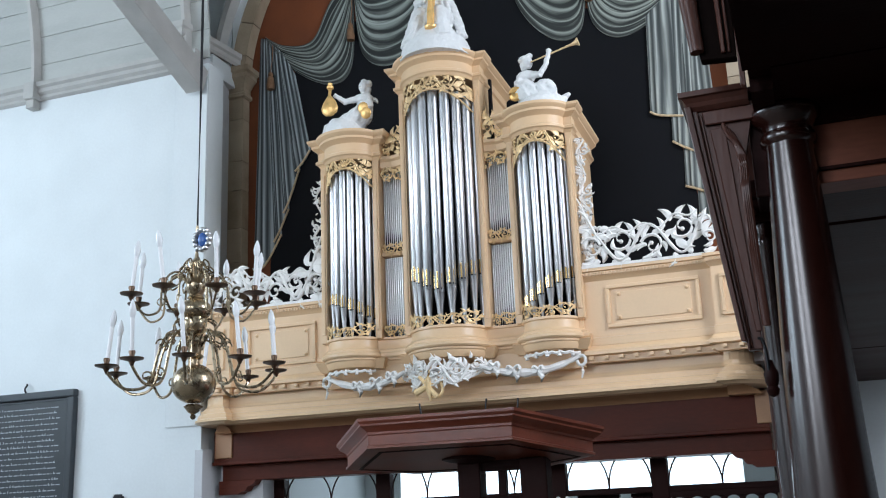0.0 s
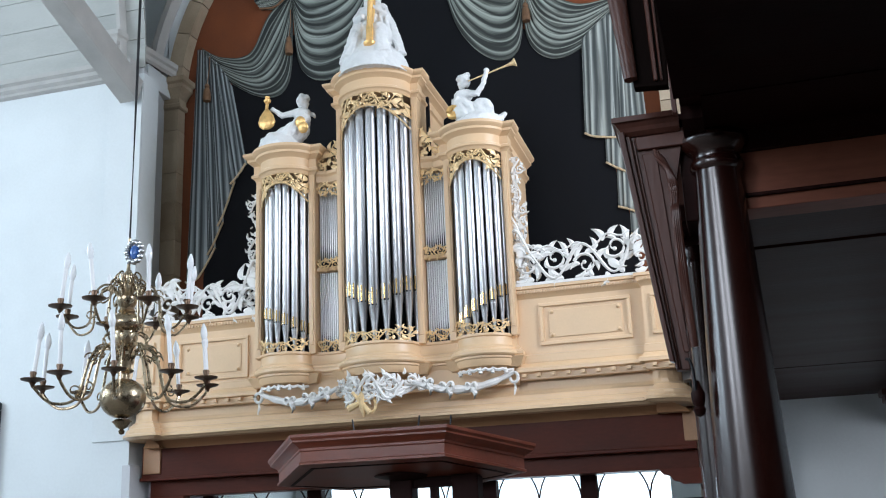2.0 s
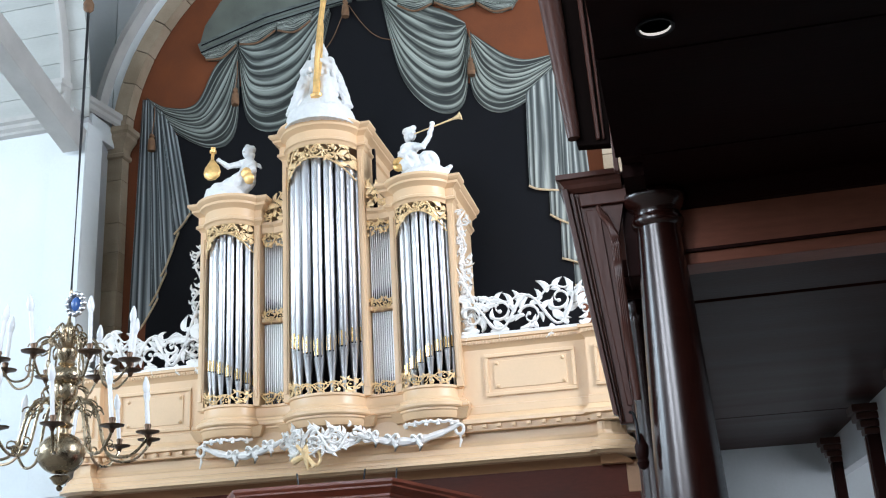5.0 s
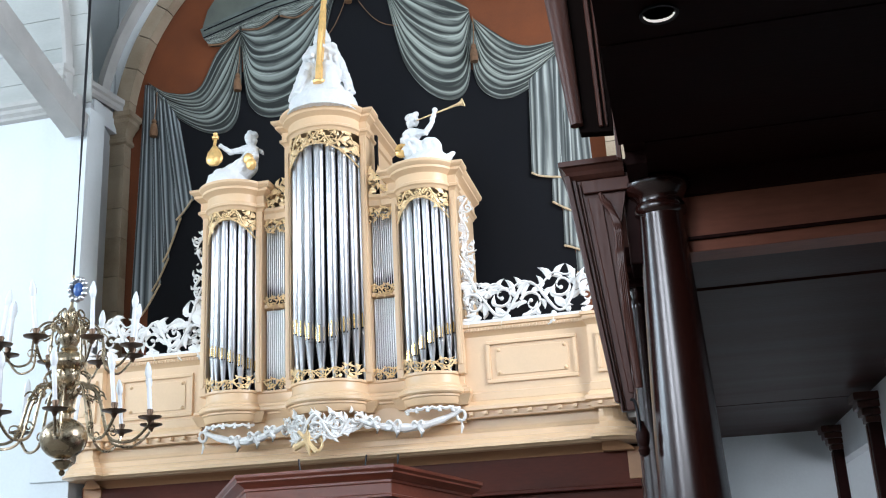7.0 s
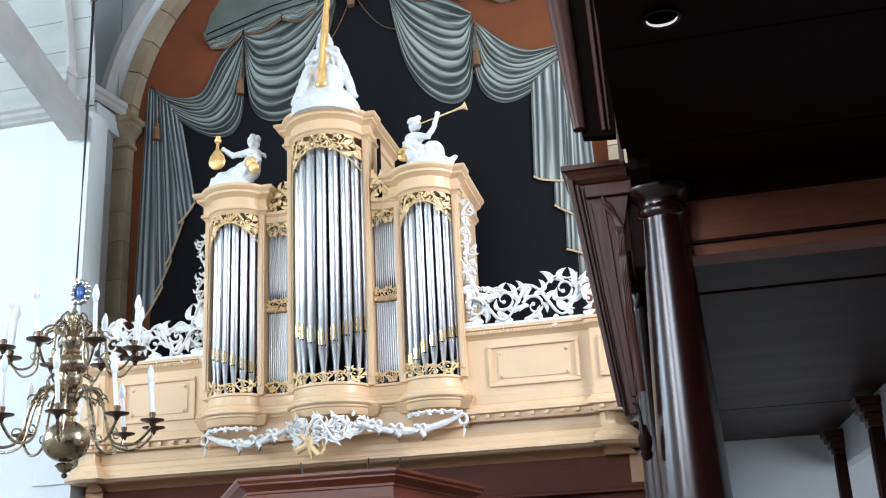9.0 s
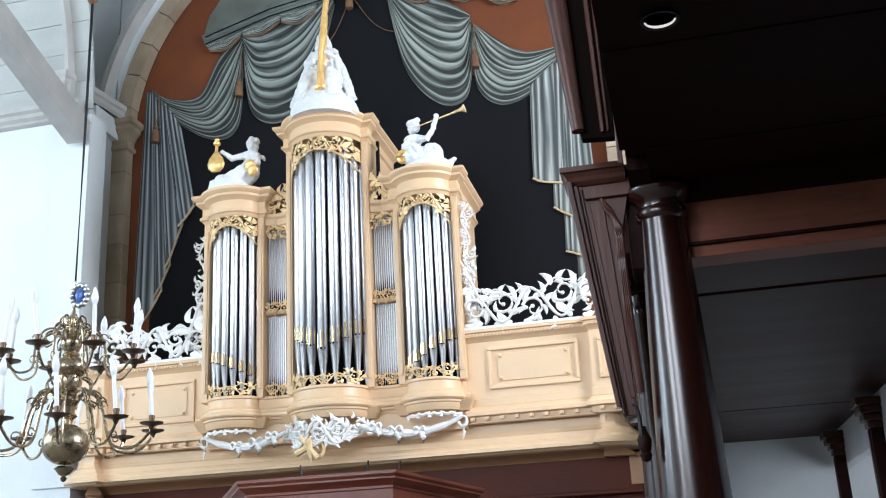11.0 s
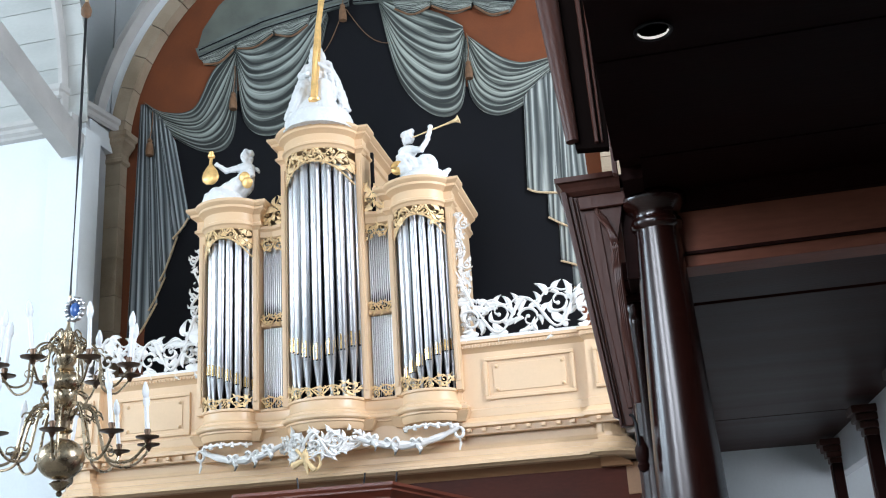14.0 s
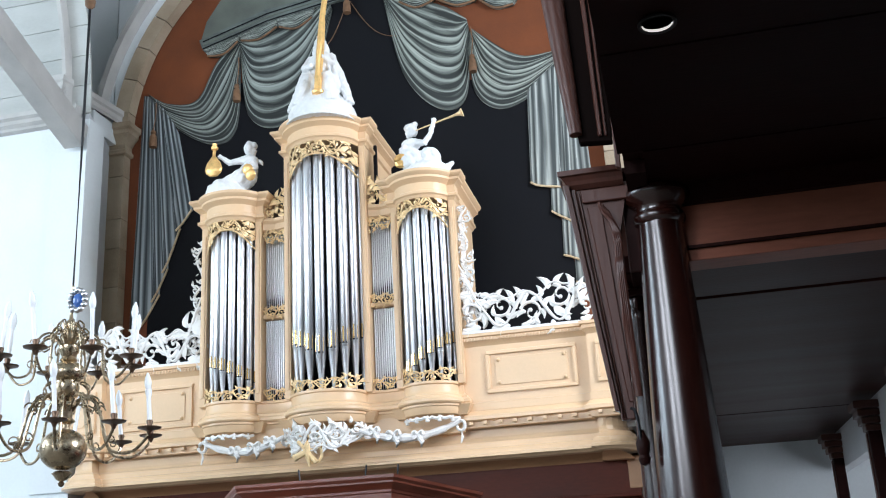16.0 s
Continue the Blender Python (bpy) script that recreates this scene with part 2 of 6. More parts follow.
def tube(bm, pts, radii, sides=6, flat=1.0, up=(0, 0, 1)):
    """Sweep a round or flattened section along pts."""
    pts = [Vector(p) for p in pts]
    n = len(pts)
    if isinstance(radii, (int, float)):
        radii = [radii] * n
    rings = []
    ref = Vector(up)
    for i, p in enumerate(pts):
        d = (pts[min(i + 1, n - 1)] - pts[max(i - 1, 0)]).normalized()
        a = d.cross(ref)
        if a.length < 1e-3:
            a = d.cross(Vector((1, 0, 0.3)))
        a.normalize()
        b = d.cross(a).normalized()
        rings.append([bm.verts.new(p + radii[i] * (math.cos(t) * a * flat + math.sin(t) * b)) for t in [2 * math.pi * k / sides for k in range(sides)]])
    for r0, r1 in zip(rings, rings[1:]):
        for k in range(sides):
            bm.faces.new((r0[k], r0[(k + 1) % sides], r1[(k + 1) % sides], r1[k]))
    bm.faces.new(rings[0])
    bm.faces.new(rings[-1])
    return bm


def sweep(bm, path, prof, closed_back=None):
    """Run a moulding along a plan path: prof is (outward, height) from top to bottom; outward is to the right of the way."""
    n = len(path)
    offs = []
    for i in range(n):
        a = Vector(path[i]) - Vector(path[i - 1]) if i else None
        b = Vector(path[i + 1]) - Vector(path[i]) if i < n - 1 else None
        na = Vector((a.y, -a.x)).normalized() if a else None
        nb = Vector((b.y, -b.x)).normalized() if b else None
        if na and nb:
            m = (na + nb)
            m = m / max(0.35, m.dot(na)) if m.length > 1e-4 else na
        else:
            m = na or nb
        offs.append(m)
    rows = [[bm.verts.new((path[i][0] + o * offs[i].x, path[i][1] + o * offs[i].y, z)) for i in range(n)] for o, z in prof]
    for r0, r1 in zip(rows, rows[1:]):
        for i in range(n - 1):
            bm.faces.new((r0[i], r0[i + 1], r1[i + 1], r1[i]))
    if closed_back is not None:
        for row in (rows[0], rows[-1]):
            z = row[0].co.z
            bk = [bm.verts.new((v.co.x, closed_back, z)) for v in row]
            for i in range(n - 1):
                if abs(row[i].co.x - row[i + 1].co.x) > 1e-5 or True:
                    try:
                        bm.faces.new((row[i], row[i + 1], bk[i + 1], bk[i]))
                    except ValueError:
                        pass
    for i in (0, n - 1):
        try:
            bm.faces.new([r[i] for r in rows])
        except ValueError:
            pass
    return bm


def smooth_line(pts, n):
    """Catmull-Rom through pts, n samples a span."""
    pts = [Vector(p) for p in pts]
    out = []
    for i in range(len(pts) - 1):
        p0, p1, p2, p3 = pts[max(i - 1, 0)], pts[i], pts[i + 1], pts[min(i + 2, len(pts) - 1)]
        for k in range(n):
            t = k / n
            out.append(0.5 * ((2 * p1) + (p2 - p0) * t + (2 * p0 - 5 * p1 + 4 * p2 - p3) * t * t + (3 * p1 - p0 - 3 * p2 + p3) * t ** 3))
    out.append(pts[-1])
    return out


def leaf(bm, place, u, w, ang, size, depth, curl=0.25):
    """A pointed acanthus lobe in the surface that place(u, w, d) maps."""
    n = 6
    spine = []
    for i in range(n + 1):
        t = i / n
        a = ang + curl * t * 3
        spine.append((u + size * t * math.cos(a), w + size * t * math.sin(a), a))
    rows = []
    for i, (x, z, a) in enumerate(spine):
        t = i / n
        wd = size * 0.24 * math.sin(math.pi * min(1, 0.12 + 0.88 * t)) + 0.002
        nx, nz = -math.sin(a), math.cos(a)
        rows.append([bm.verts.new(place(x + s * wd * nx, z + s * wd * nz, dd)) for s, dd in ((-1, 0.2 * depth), (0, depth * (0.9 + 0.5 * t)), (1, 0.2 * depth), (0, -0.3 * depth))])
    for r0, r1 in zip(rows, rows[1:]):
        for k in range(4):
            bm.faces.new((r0[k], r0[(k + 1) % 4], r1[(k + 1) % 4], r1[k]))
    bm.faces.new(rows[0])
    bm.faces.new(rows[-1])


def vine(bm, place, length, height, pitch, thick, seed, low=None):
    """Openwork scrolls and leaves between w = low(u) and height(u)."""
    rng = random.Random(seed)
    low = low or (lambda u: 0.0)

    def stroke(pts, radii):
        tube(bm, [place(a, b, thick * 0.3) for a, b in pts], radii, 5, 1.0)
    n = max(1, round(length / pitch))
    p = length / n
    stem = []
    for i in range(n * 8 + 1):
        u = length * i / (n * 8)
        lo, hi = low(u), height(u)
        stem.append((u, lo + (hi - lo) * (0.5 + 0.36 * math.sin(math.pi * u / p + seed))))
    stroke(stem, [thick * (0.7 + 0.2 * math.sin(i)) for i in range(len(stem))])
    for k in range(n):
        u0 = (k + 0.5) * p
        lo, hi = low(u0), height(u0)
        h = hi - lo
        side = 1 if math.sin(math.pi * u0 / p + seed) < 0 else -1
        for s, rr, du in ((side, 0.36, 0.0), (-side, 0.24, 0.45 * p)):
            uc, wc = u0 + du, lo + h * (0.5 + s * 0.22)
            r0 = min(rr * h, 0.42 * p)
            turn = rng.choice((1, -1))
            a0 = rng.uniform(0, 6.28)
            sp = []
            for i in range(13):
                t = i / 12
                r = r0 * (1 - 0.8 * t)
                a = a0 + turn * t * 7.5
                sp.append((uc + r * math.cos(a), wc + r * math.sin(a)))
            stroke(sp, [thick * (0.75 - 0.3 * i / 12) for i in range(13)])
            tip = sp[-1]
            lathe_knob(bm, place, tip[0], tip[1], thick * 1.1)
            for i in (0, 3, 6):
                a = a0 + turn * (i / 12) * 7.5
                leaf(bm, place, sp[i][0], sp[i][1], a + rng.uniform(-0.5, 0.5), min(0.42 * h, 0.6 * p) * rng.uniform(0.6, 1.0), thick * 0.8, 0.25 * turn)
    for i in range(1, n * 3):
        u = length * i / (n * 3)
        lo, hi = low(u), height(u)
        top = i % 2
        leaf(bm, place, u, lo + (hi - lo) * (0.72 if top else 0.25), (1.57 if top else -1.57) + rng.uniform(-0.7, 0.7), (hi - lo) * 0.3, thick * 0.8, rng.uniform(-0.3, 0.3))


def foliage(bm, place, length, height, pitch, thick, seed, emit=None):
    """Open rinceaux: one waving stem, a running spiral in each wave, slim curling leaves that spring from both; emit(name, bm) takes each piece where it is given."""
    rng = random.Random(seed)

    def piece(name, draw):
        if emit is None:
            draw(bm)
        else:
            b = bmesh.new()
            draw(b)
            emit(name, b)

    def stroke(b, pts, radii):
        tube(b, [place(a, b, thick * 0.35) for a, b in pts], radii, 6, 1.25)
    n = max(2, round(length / pitch))
    p = length / n
    stem = []
    for i in range(n * 10 + 1):
        u = length * i / (n * 10)
        stem.append((u, height(u) * (0.5 + 0.40 * math.sin(math.pi * u / p + 0.5))))
    piece("stem", lambda b: stroke(b, stem, [thick * (0.85 + 0.2 * math.sin(i * 0.7)) for i in range(len(stem))]))
    for k in range(n):
        u0 = (k + 0.42) * p
        h = height(u0)
        up = math.sin(math.pi * u0 / p + 0.5) < 0
        wc = h * (0.62 if up else 0.38)
        r0 = min(0.30 * h, 0.40 * p)
        turn = 1 if up else -1
        a0 = (math.pi * 1.15 if up else math.pi * 0.85) + rng.uniform(-0.2, 0.2)
        sp = [(u0 + r0 * (1 - 0.78 * t) * math.cos(a0 + turn * 7.0 * t), wc + r0 * (1 - 0.78 * t) * math.sin(a0 + turn * 7.0 * t)) for t in [i / 16 for i in range(17)]]
        def spiral(b):
            stroke(b, sp, [thick * (0.9 - 0.45 * i / 16) for i in range(17)])
            lathe_knob(b, place, sp[-1][0], sp[-1][1], thick * 1.25)
        piece("scroll", spiral)
        blades = []
        for i, size in ((1, 0.36), (3, 0.34), (6, 0.28), (9, 0.22)):
            a = a0 + turn * 7.0 * i / 16
            blades.append((sp[i][0], sp[i][1], a + turn * 0.5, h * size * rng.uniform(0.85, 1.1), 0.3 * turn))
        for du, w, a, size in ((-0.42, 0.92, 0.9, 0.32), (-0.10, 0.97, 2.2, 0.28), (0.30, 0.90, 0.7, 0.30), (-0.36, 0.10, -0.6, 0.30), (0.24, 0.08, 2.6, 0.32), (0.46, 0.5, 1.4, 0.32), (-0.2, 0.55, 2.4, 0.26)):
            blades.append((u0 + du * p, h * w - (0.16 * h if w > 0.5 else 0), a + rng.uniform(-0.4, 0.4), h * size, rng.choice((-0.35, 0.35))))
        for u, w, a, size, curl in blades:
            piece("leaf", lambda b: leaf(b, place, u, w, a, size, thick * 0.8, curl))
        top = [(u0 + (t - 0.5) * p, height(u0 + (t - 0.5) * p) * (0.86 + 0.08 * math.sin(6.28 * t))) for t in [i / 8 for i in range(9)]]
        piece("top_stem", lambda b: stroke(b, top, thick * 0.55))


def lathe_knob(bm, place, u, w, r):
    r0 = [bm.verts.new(place(u + r * math.cos(a), w + r * math.sin(a), 0)) for a in [k * 1.047 for k in range(6)]]
    r1 = [bm.verts.new(place(u + 0.6 * r * math.cos(a), w + 0.6 * r * math.sin(a), r)) for a in [k * 1.047 for k in range(6)]]
    for k in range(6):
        bm.faces.new((r0[k], r0[(k + 1) % 6], r1[(k + 1) % 6], r1[k]))
    bm.faces.new(r1)
    bm.faces.new(r0)

# ---- the church: floor, walls, arch, vault ----
XC = -4.16  # the organ's axis
structure("floor", boxes((-16, 5, -8, 18, -0.15, 0)), FLOORST, "worn grey stone church floor")

# west wall of the north arm, white plaster
structure("wall_west_north", boxes((-16, -7.86, 12.2, 12.6, 0, 9.32)), PLASTER, "white plastered church wall with a memorial board")
structure("trim", boxes((-8.42, -7.862, 12.165, 12.197, 3.95, 9.2), bevel=0.008), PLASTER, "shallow white plaster pilaster strip on the wall")
bm = bmesh.new()
jamb = [(-7.862, 12.2), (-8.252, 13.42), (-8.7, 13.42), (-8.7, 12.3)]
e = [[bm.verts.new((x, y, z)) for x, y in jamb] for z in (0.0, 9.4)]
for k in range(4):
    bm.faces.new((e[0][k], e[0][(k + 1) % 4], e[1][(k + 1) % 4], e[1][k]))
bm.faces.new(e[0])
bm.faces.new(e[1])
# The jamb's shade is put into its grey.
structure("wall_return", bm, SHADEPLASTER, "plastered splayed jamb of the pier, shade put in as light grey")

# the great arch, its spandrel and piers
XA = -4.27  # the arch's axis
RA, ZA = 3.70, 9.42


def arch_ring(bm, r0, r1, y0, y1, z0, steps=40):
    rows = []
    for i in range(steps + 1):
        a = math.pi * i / steps
        rows.append([bm.verts.new((XA - r * math.cos(a), y, z0 + r * math.sin(a))) for r, y in ((r0, y0), (r1, y0), (r1, y1), (r0, y1))])
    for a, b in zip(rows, rows[1:]):
        for k in range(4):
            bm.faces.new((a[k], a[(k + 1) % 4], b[(k + 1) % 4], b[k]))
    bm.faces.new(rows[0])
    bm.faces.new(rows[-1])
    return bm


arch = thing("stone_arch", "weathered sandstone arch on moulded piers round the painted wall", "arch", kind="structure")
nv = 21
for i in range(nv):
    bm = bmesh.new()
    a0, a1 = math.pi * i / nv + 0.002, math.pi * (i + 1) / nv - 0.002
    rows = []
    for k in range(4):
        a = a0 + (a1 - a0) * k / 3
        rows.append([bm.verts.new((XA - r * math.cos(a), y, ZA + r * math.sin(a))) for r, y in ((RA, 13.38), (RA + 0.25, 13.38), (RA + 0.25, 13.6), (RA, 13.6))])
    for a, b in zip(rows, rows[1:]):
        for k in range(4):
            bm.faces.new((a[k], a[(k + 1) % 4], b[(k + 1) % 4], b[k]))
    bm.faces.new(rows[0])
    bm.faces.new(rows[-1])
    part("voussoir", bm, STONE, arch)
for s in (-1, 1):
    xa, xb = XA + s * 3.72, XA + s * 4.0
    x0, x1 = min(xa, xb), max(xa, xb)
    z = 0.0
    k = 0
    while z < 9.25:
        h = min((0.62, 0.48, 0.71, 0.55)[k % 4], 9.26 - z)
        part("pier_stone", boxes((x0, x1, 13.40, 13.6, z + 0.004, z + h - 0.004), bevel=0.006), STONE, arch)
        z += h
        k += 1
    bm = bmesh.new()
    cp = [(x0 - 0.02, 13.6), (x0 - 0.02, 13.38), (x1 + 0.02, 13.38), (x1 + 0.02, 13.6)]
    sweep(bm, cp, [(o, z - 8.95 + 9.25) for o, z in ((0.0, 8.95), (0.03, 8.97), (0.03, 9.02), (0.0, 9.05), (0.0, 9.12), (0.05, 9.2), (0.11, 9.27), (0.11, 9.33), (0.15, 9.36), (0.15, 9.44), (0.0, 9.45))], 13.6)
    part("impost_capital", bm, STONE, arch, "moulded stone impost capital")

# white spandrel over the arch
bm = bmesh.new()
top = 14.4
prev = None
N = 48
for i in range(N + 1):
    a = math.pi * i / N
    x, z = XA - (RA + 0.25) * math.cos(a), ZA + (RA + 0.25) * math.sin(a)
    c = [bm.verts.new(p) for p in ((x, 13.43, z), (x, 13.43, top), (x, 13.6, top), (x, 13.6, z))]
    if prev:
        for k in range(4):
            bm.faces.new((prev[k], prev[(k + 1) % 4], c[(k + 1) % 4], c[k]))
    prev = c
box(bm, XA - 12, XA - 3.97, 13.43, 13.6, 9.33, top)
box(bm, XA + 4.01, 5, 13.43, 13.6, 4.12, top)
structure("wall_spandrel", bm, PLASTER, "white plastered wall above the arch")

# painted wall behind the organ
structure("wall_mural", boxes((-8.6, 0.3, 13.62, 13.9, 3.9, 13.9)), ORANGE, "terracotta painted wall with a curtain mural")

# wooden barrel vault of the north arm: planks, ribs, wall plate
vault = thing("wooden_vault", "white painted plank barrel vault with curved ribs", "ceiling", kind="structure")
VY, VZ, VR = 7.2, 9.42, 5.0
npl = 17
for i in range(npl):
    bm = bmesh.new()
    a0, a1 = math.pi / 2 * i / npl, math.pi / 2 * (i + 1) / npl - 0.0016
    pts = [(VY + r * math.cos(a), VZ + r * math.sin(a)) for r, a in ((VR, a0), (VR, a1), (VR + 0.03, a1), (VR + 0.03, a0))]
    e = [[bm.verts.new((x, y, z)) for y, z in pts] for x in (-16, -7.86)]
    for k in range(4):
        bm.faces.new((e[0][k], e[0][(k + 1) % 4], e[1][(k + 1) % 4], e[1][k]))
    bm.faces.new(e[0])
    bm.faces.new(e[1])
    part("plank", bm, PLANKS, vault)
part("backing", boxes((-16, -7.86, VY, VY + VR + 0.5, VZ + VR + 0.1, VZ + VR + 0.15)), PLANKS, vault)
for x in (-13.6, -11.02, -8.22):
    bm = bmesh.new()
    rows = []
    for i in range(25):
        a = math.pi / 2 * i / 24
        rows.append([bm.verts.new((x + dx, VY + r * math.cos(a), VZ + r * math.sin(a))) for dx, r in ((-0.055, VR), (-0.055, VR - 0.10), (-0.03, VR - 0.14), (0.03, VR - 0.14), (0.055, VR - 0.10), (0.055, VR))])
    for a, b in zip(rows, rows[1:]):
        for k in range(6):
            bm.faces.new((a[k], a[(k + 1) % 6], b[(k + 1) % 6], b[k]))
    bm.faces.new(rows[0])
    part("rib", bm, TIMBER, vault, smooth=True)
    part("corbel", boxes((x - 0.1, x + 0.1, 11.98, 12.19, 9.24, 9.52), (x - 0.075, x + 0.075, 12.03, 12.19, 9.10, 9.24), bevel=0.015), TIMBER, vault)
bm = bmesh.new()
sweep(bm, [(-16, 12.195), (-8.0, 12.195)], [(0.0, 9.52), (0.16, 9.52), (0.16, 9.45), (0.11, 9.42), (0.11, 9.36), (0.06, 9.32), (0.06, 9.28), (0, 9.25)])
part("wall_plate", bm, TIMBER, vault)
# curved rib against the spandrel
bm = arch_ring(bmesh.new(), RA + 0.42, RA + 0.52, 13.2, 13.42, ZA)
part("wall_rib", bm, TIMBER, vault)
part("rib_corbel", boxes((-8.40, -8.16, 12.8, 13.2, 9.85, 10.06), bevel=0.02), TIMBER, vault)

# heavy brace and moulded beam end at the corner of the vault
brace = thing("roof_brace", "heavy grey painted timber brace below the vault", "timber beam", kind="structure")
bm = bmesh.new()
a, b = Vector((-7.99, 12.1, 8.98)), Vector((-7.90, 9.6, 9.78))
d = (b - a).normalized()
sx = Vector((0.15, 0, 0))
upv = d.cross(sx).normalized() * 0.19
if upv.z < 0:
    upv = -upv
rows = [[bm.verts.new(p + s * sx + t * upv) for s, t in ((-1, -1), (1, -1), (1, 1), (-1, 1))] for p in (a, b)]
for k in range(4):
    bm.faces.new((rows[0][k], rows[0][(k + 1) % 4], rows[1][(k + 1) % 4], rows[1][k]))
bm.faces.new(rows[0])
bm.faces.new(rows[1])
bmesh.ops.bevel(bm, geom=bm.edges[:], offset=0.012, segments=1, affect="EDGES")
part("brace_beam", bm, TIMBER, brace)
bm = bmesh.new()
sweep(bm, [(-8.42, 12.0), (-8.22, 12.0), (-8.05, 13.36)], [(0.0, 9.98), (0.06, 9.98), (0.06, 9.90), (0.03, 9.87), (0.03, 9.80), (0.0, 9.76)])
box(bm, -8.5, -8.24, 12.02, 13.4, 9.42, 9.96)
part("plate_end", bm, TIMBER, brace)
part("pad_block", boxes((-8.5, -8.12, 12.7, 13.37, 9.42, 9.74), bevel=0.01), PLASTER, brace)

# enclosing walls with tall window openings, high ceiling


def wall_with_windows(name, along, at, lo, hi, opens, z0, z1, label):
    bm = bmesh.new()
    t = 0.5

    def put(a0, a1, b0, b1):
        if along == "y":
            box(bm, at - t, at, a0, a1, b0, b1)
        else:
            box(bm, a0, a1, at - t, at, b0, b1)
    edge = lo
    for a0, a1 in opens:
        put(edge, a0, 0, 14.4)
        put(a0, a1, 0, z0)
        put(a0, a1, z1, 14.4)
        edge = a1
    put(edge, hi, 0, 14.4)
    structure(name, bm, PLASTER, label)


wall_with_windows("wall_north", "y", -16, -8, 18, [(-0.5, 2.5), (4.5, 7.5)], 5.6, 10.4, "white plastered wall with tall windows")
wall_with_windows("wall_east", "x", -8, -16, 5, [(-10.5, -7.5), (-5, -2)], 5.6, 10.4, "white plastered end wall with tall windows")
# Low aisle opening is unseen, cut to house the added lamp.
structure("wall_south", boxes((5, 5.4, -8, 7.3, 0, 14.4), (5, 5.4, 9.9, 10.7, 0, 14.4), (5, 5.4, 12.5, 18, 0, 14.4), (5, 5.4, 10.7, 12.5, 0, 1.5), (5, 5.4, 10.7, 12.5, 3.5, 14.4), (5, 5.4, 7.3, 9.9, 0, 6.3), (5, 5.4, 7.3, 9.9, 10.5, 14.4)), PLASTER, "white plastered side wall")
structure("ceiling", boxes((-16.4, 5.4, -8.4, 18, 14.4, 14.6)), PLANKS, "white painted high ceiling")
structure("wall_porch", boxes((-8.2, 0.45, 17.8, 18.1, 0, 4.2), (-8.2, -7.95, 12.9, 17.8, 0, 4.2), (0.2, 0.45, 13.4, 17.8, 0, 4.2)), PLASTER, "white plastered porch walls below the organ loft")
structure("ceiling_porch", boxes((-8.2, 0.45, 12.55, 18.0, 3.62, 3.8)), PLANKS, "white painted porch ceiling")
# Pier takes the same shade-toned grey.
structure("wall_pier", boxes((-7.86, -7.14, 12.62, 12.98, 0, 3.5), (-7.92, -7.80, 12.15, 12.66, 0, 3.62)), SHADEPLASTER, "plastered pier below the loft, shade put in as grey")

# ---- mural: painted drapery ----
MY = 13.62


def field(name, outline, material, off, label, category="mural", th=0.004):
    bm = bmesh.new()
    f = bm.faces.new([bm.verts.new((x, MY - off, z)) for x, z in outline])
    r = bmesh.ops.extrude_face_region(bm, geom=[f])
    for v in r["geom"]:
        if isinstance(v, bmesh.types.BMVert):
            v.co.y += th
    return tagged(part(name, bm, material), label, category)


dark = [(-7.6, 5.2), (-7.6, 6.5), (-7.5, 7.2), (-7.4, 8.1), (-7.4, 9.55), (-6.9, 9.7), (-6.5, 9.8), (-6.1, 10.3), (-5.4, 9.9), (-5.0, 10.6), (-4.8, 11.5), (-4.2, 11.75), (-3.6, 11.5),
        (-3.3, 10.4), (-2.6, 9.8), (-1.9, 9.5), (-1.3, 9.6), (-1.2, 8.6), (-1.3, 7.6), (-1.1, 6.6), (-0.95, 5.2)]
field("painted_opening", dark, NIGHT, 0.008, "blue-black painted field between painted curtains on the wall")


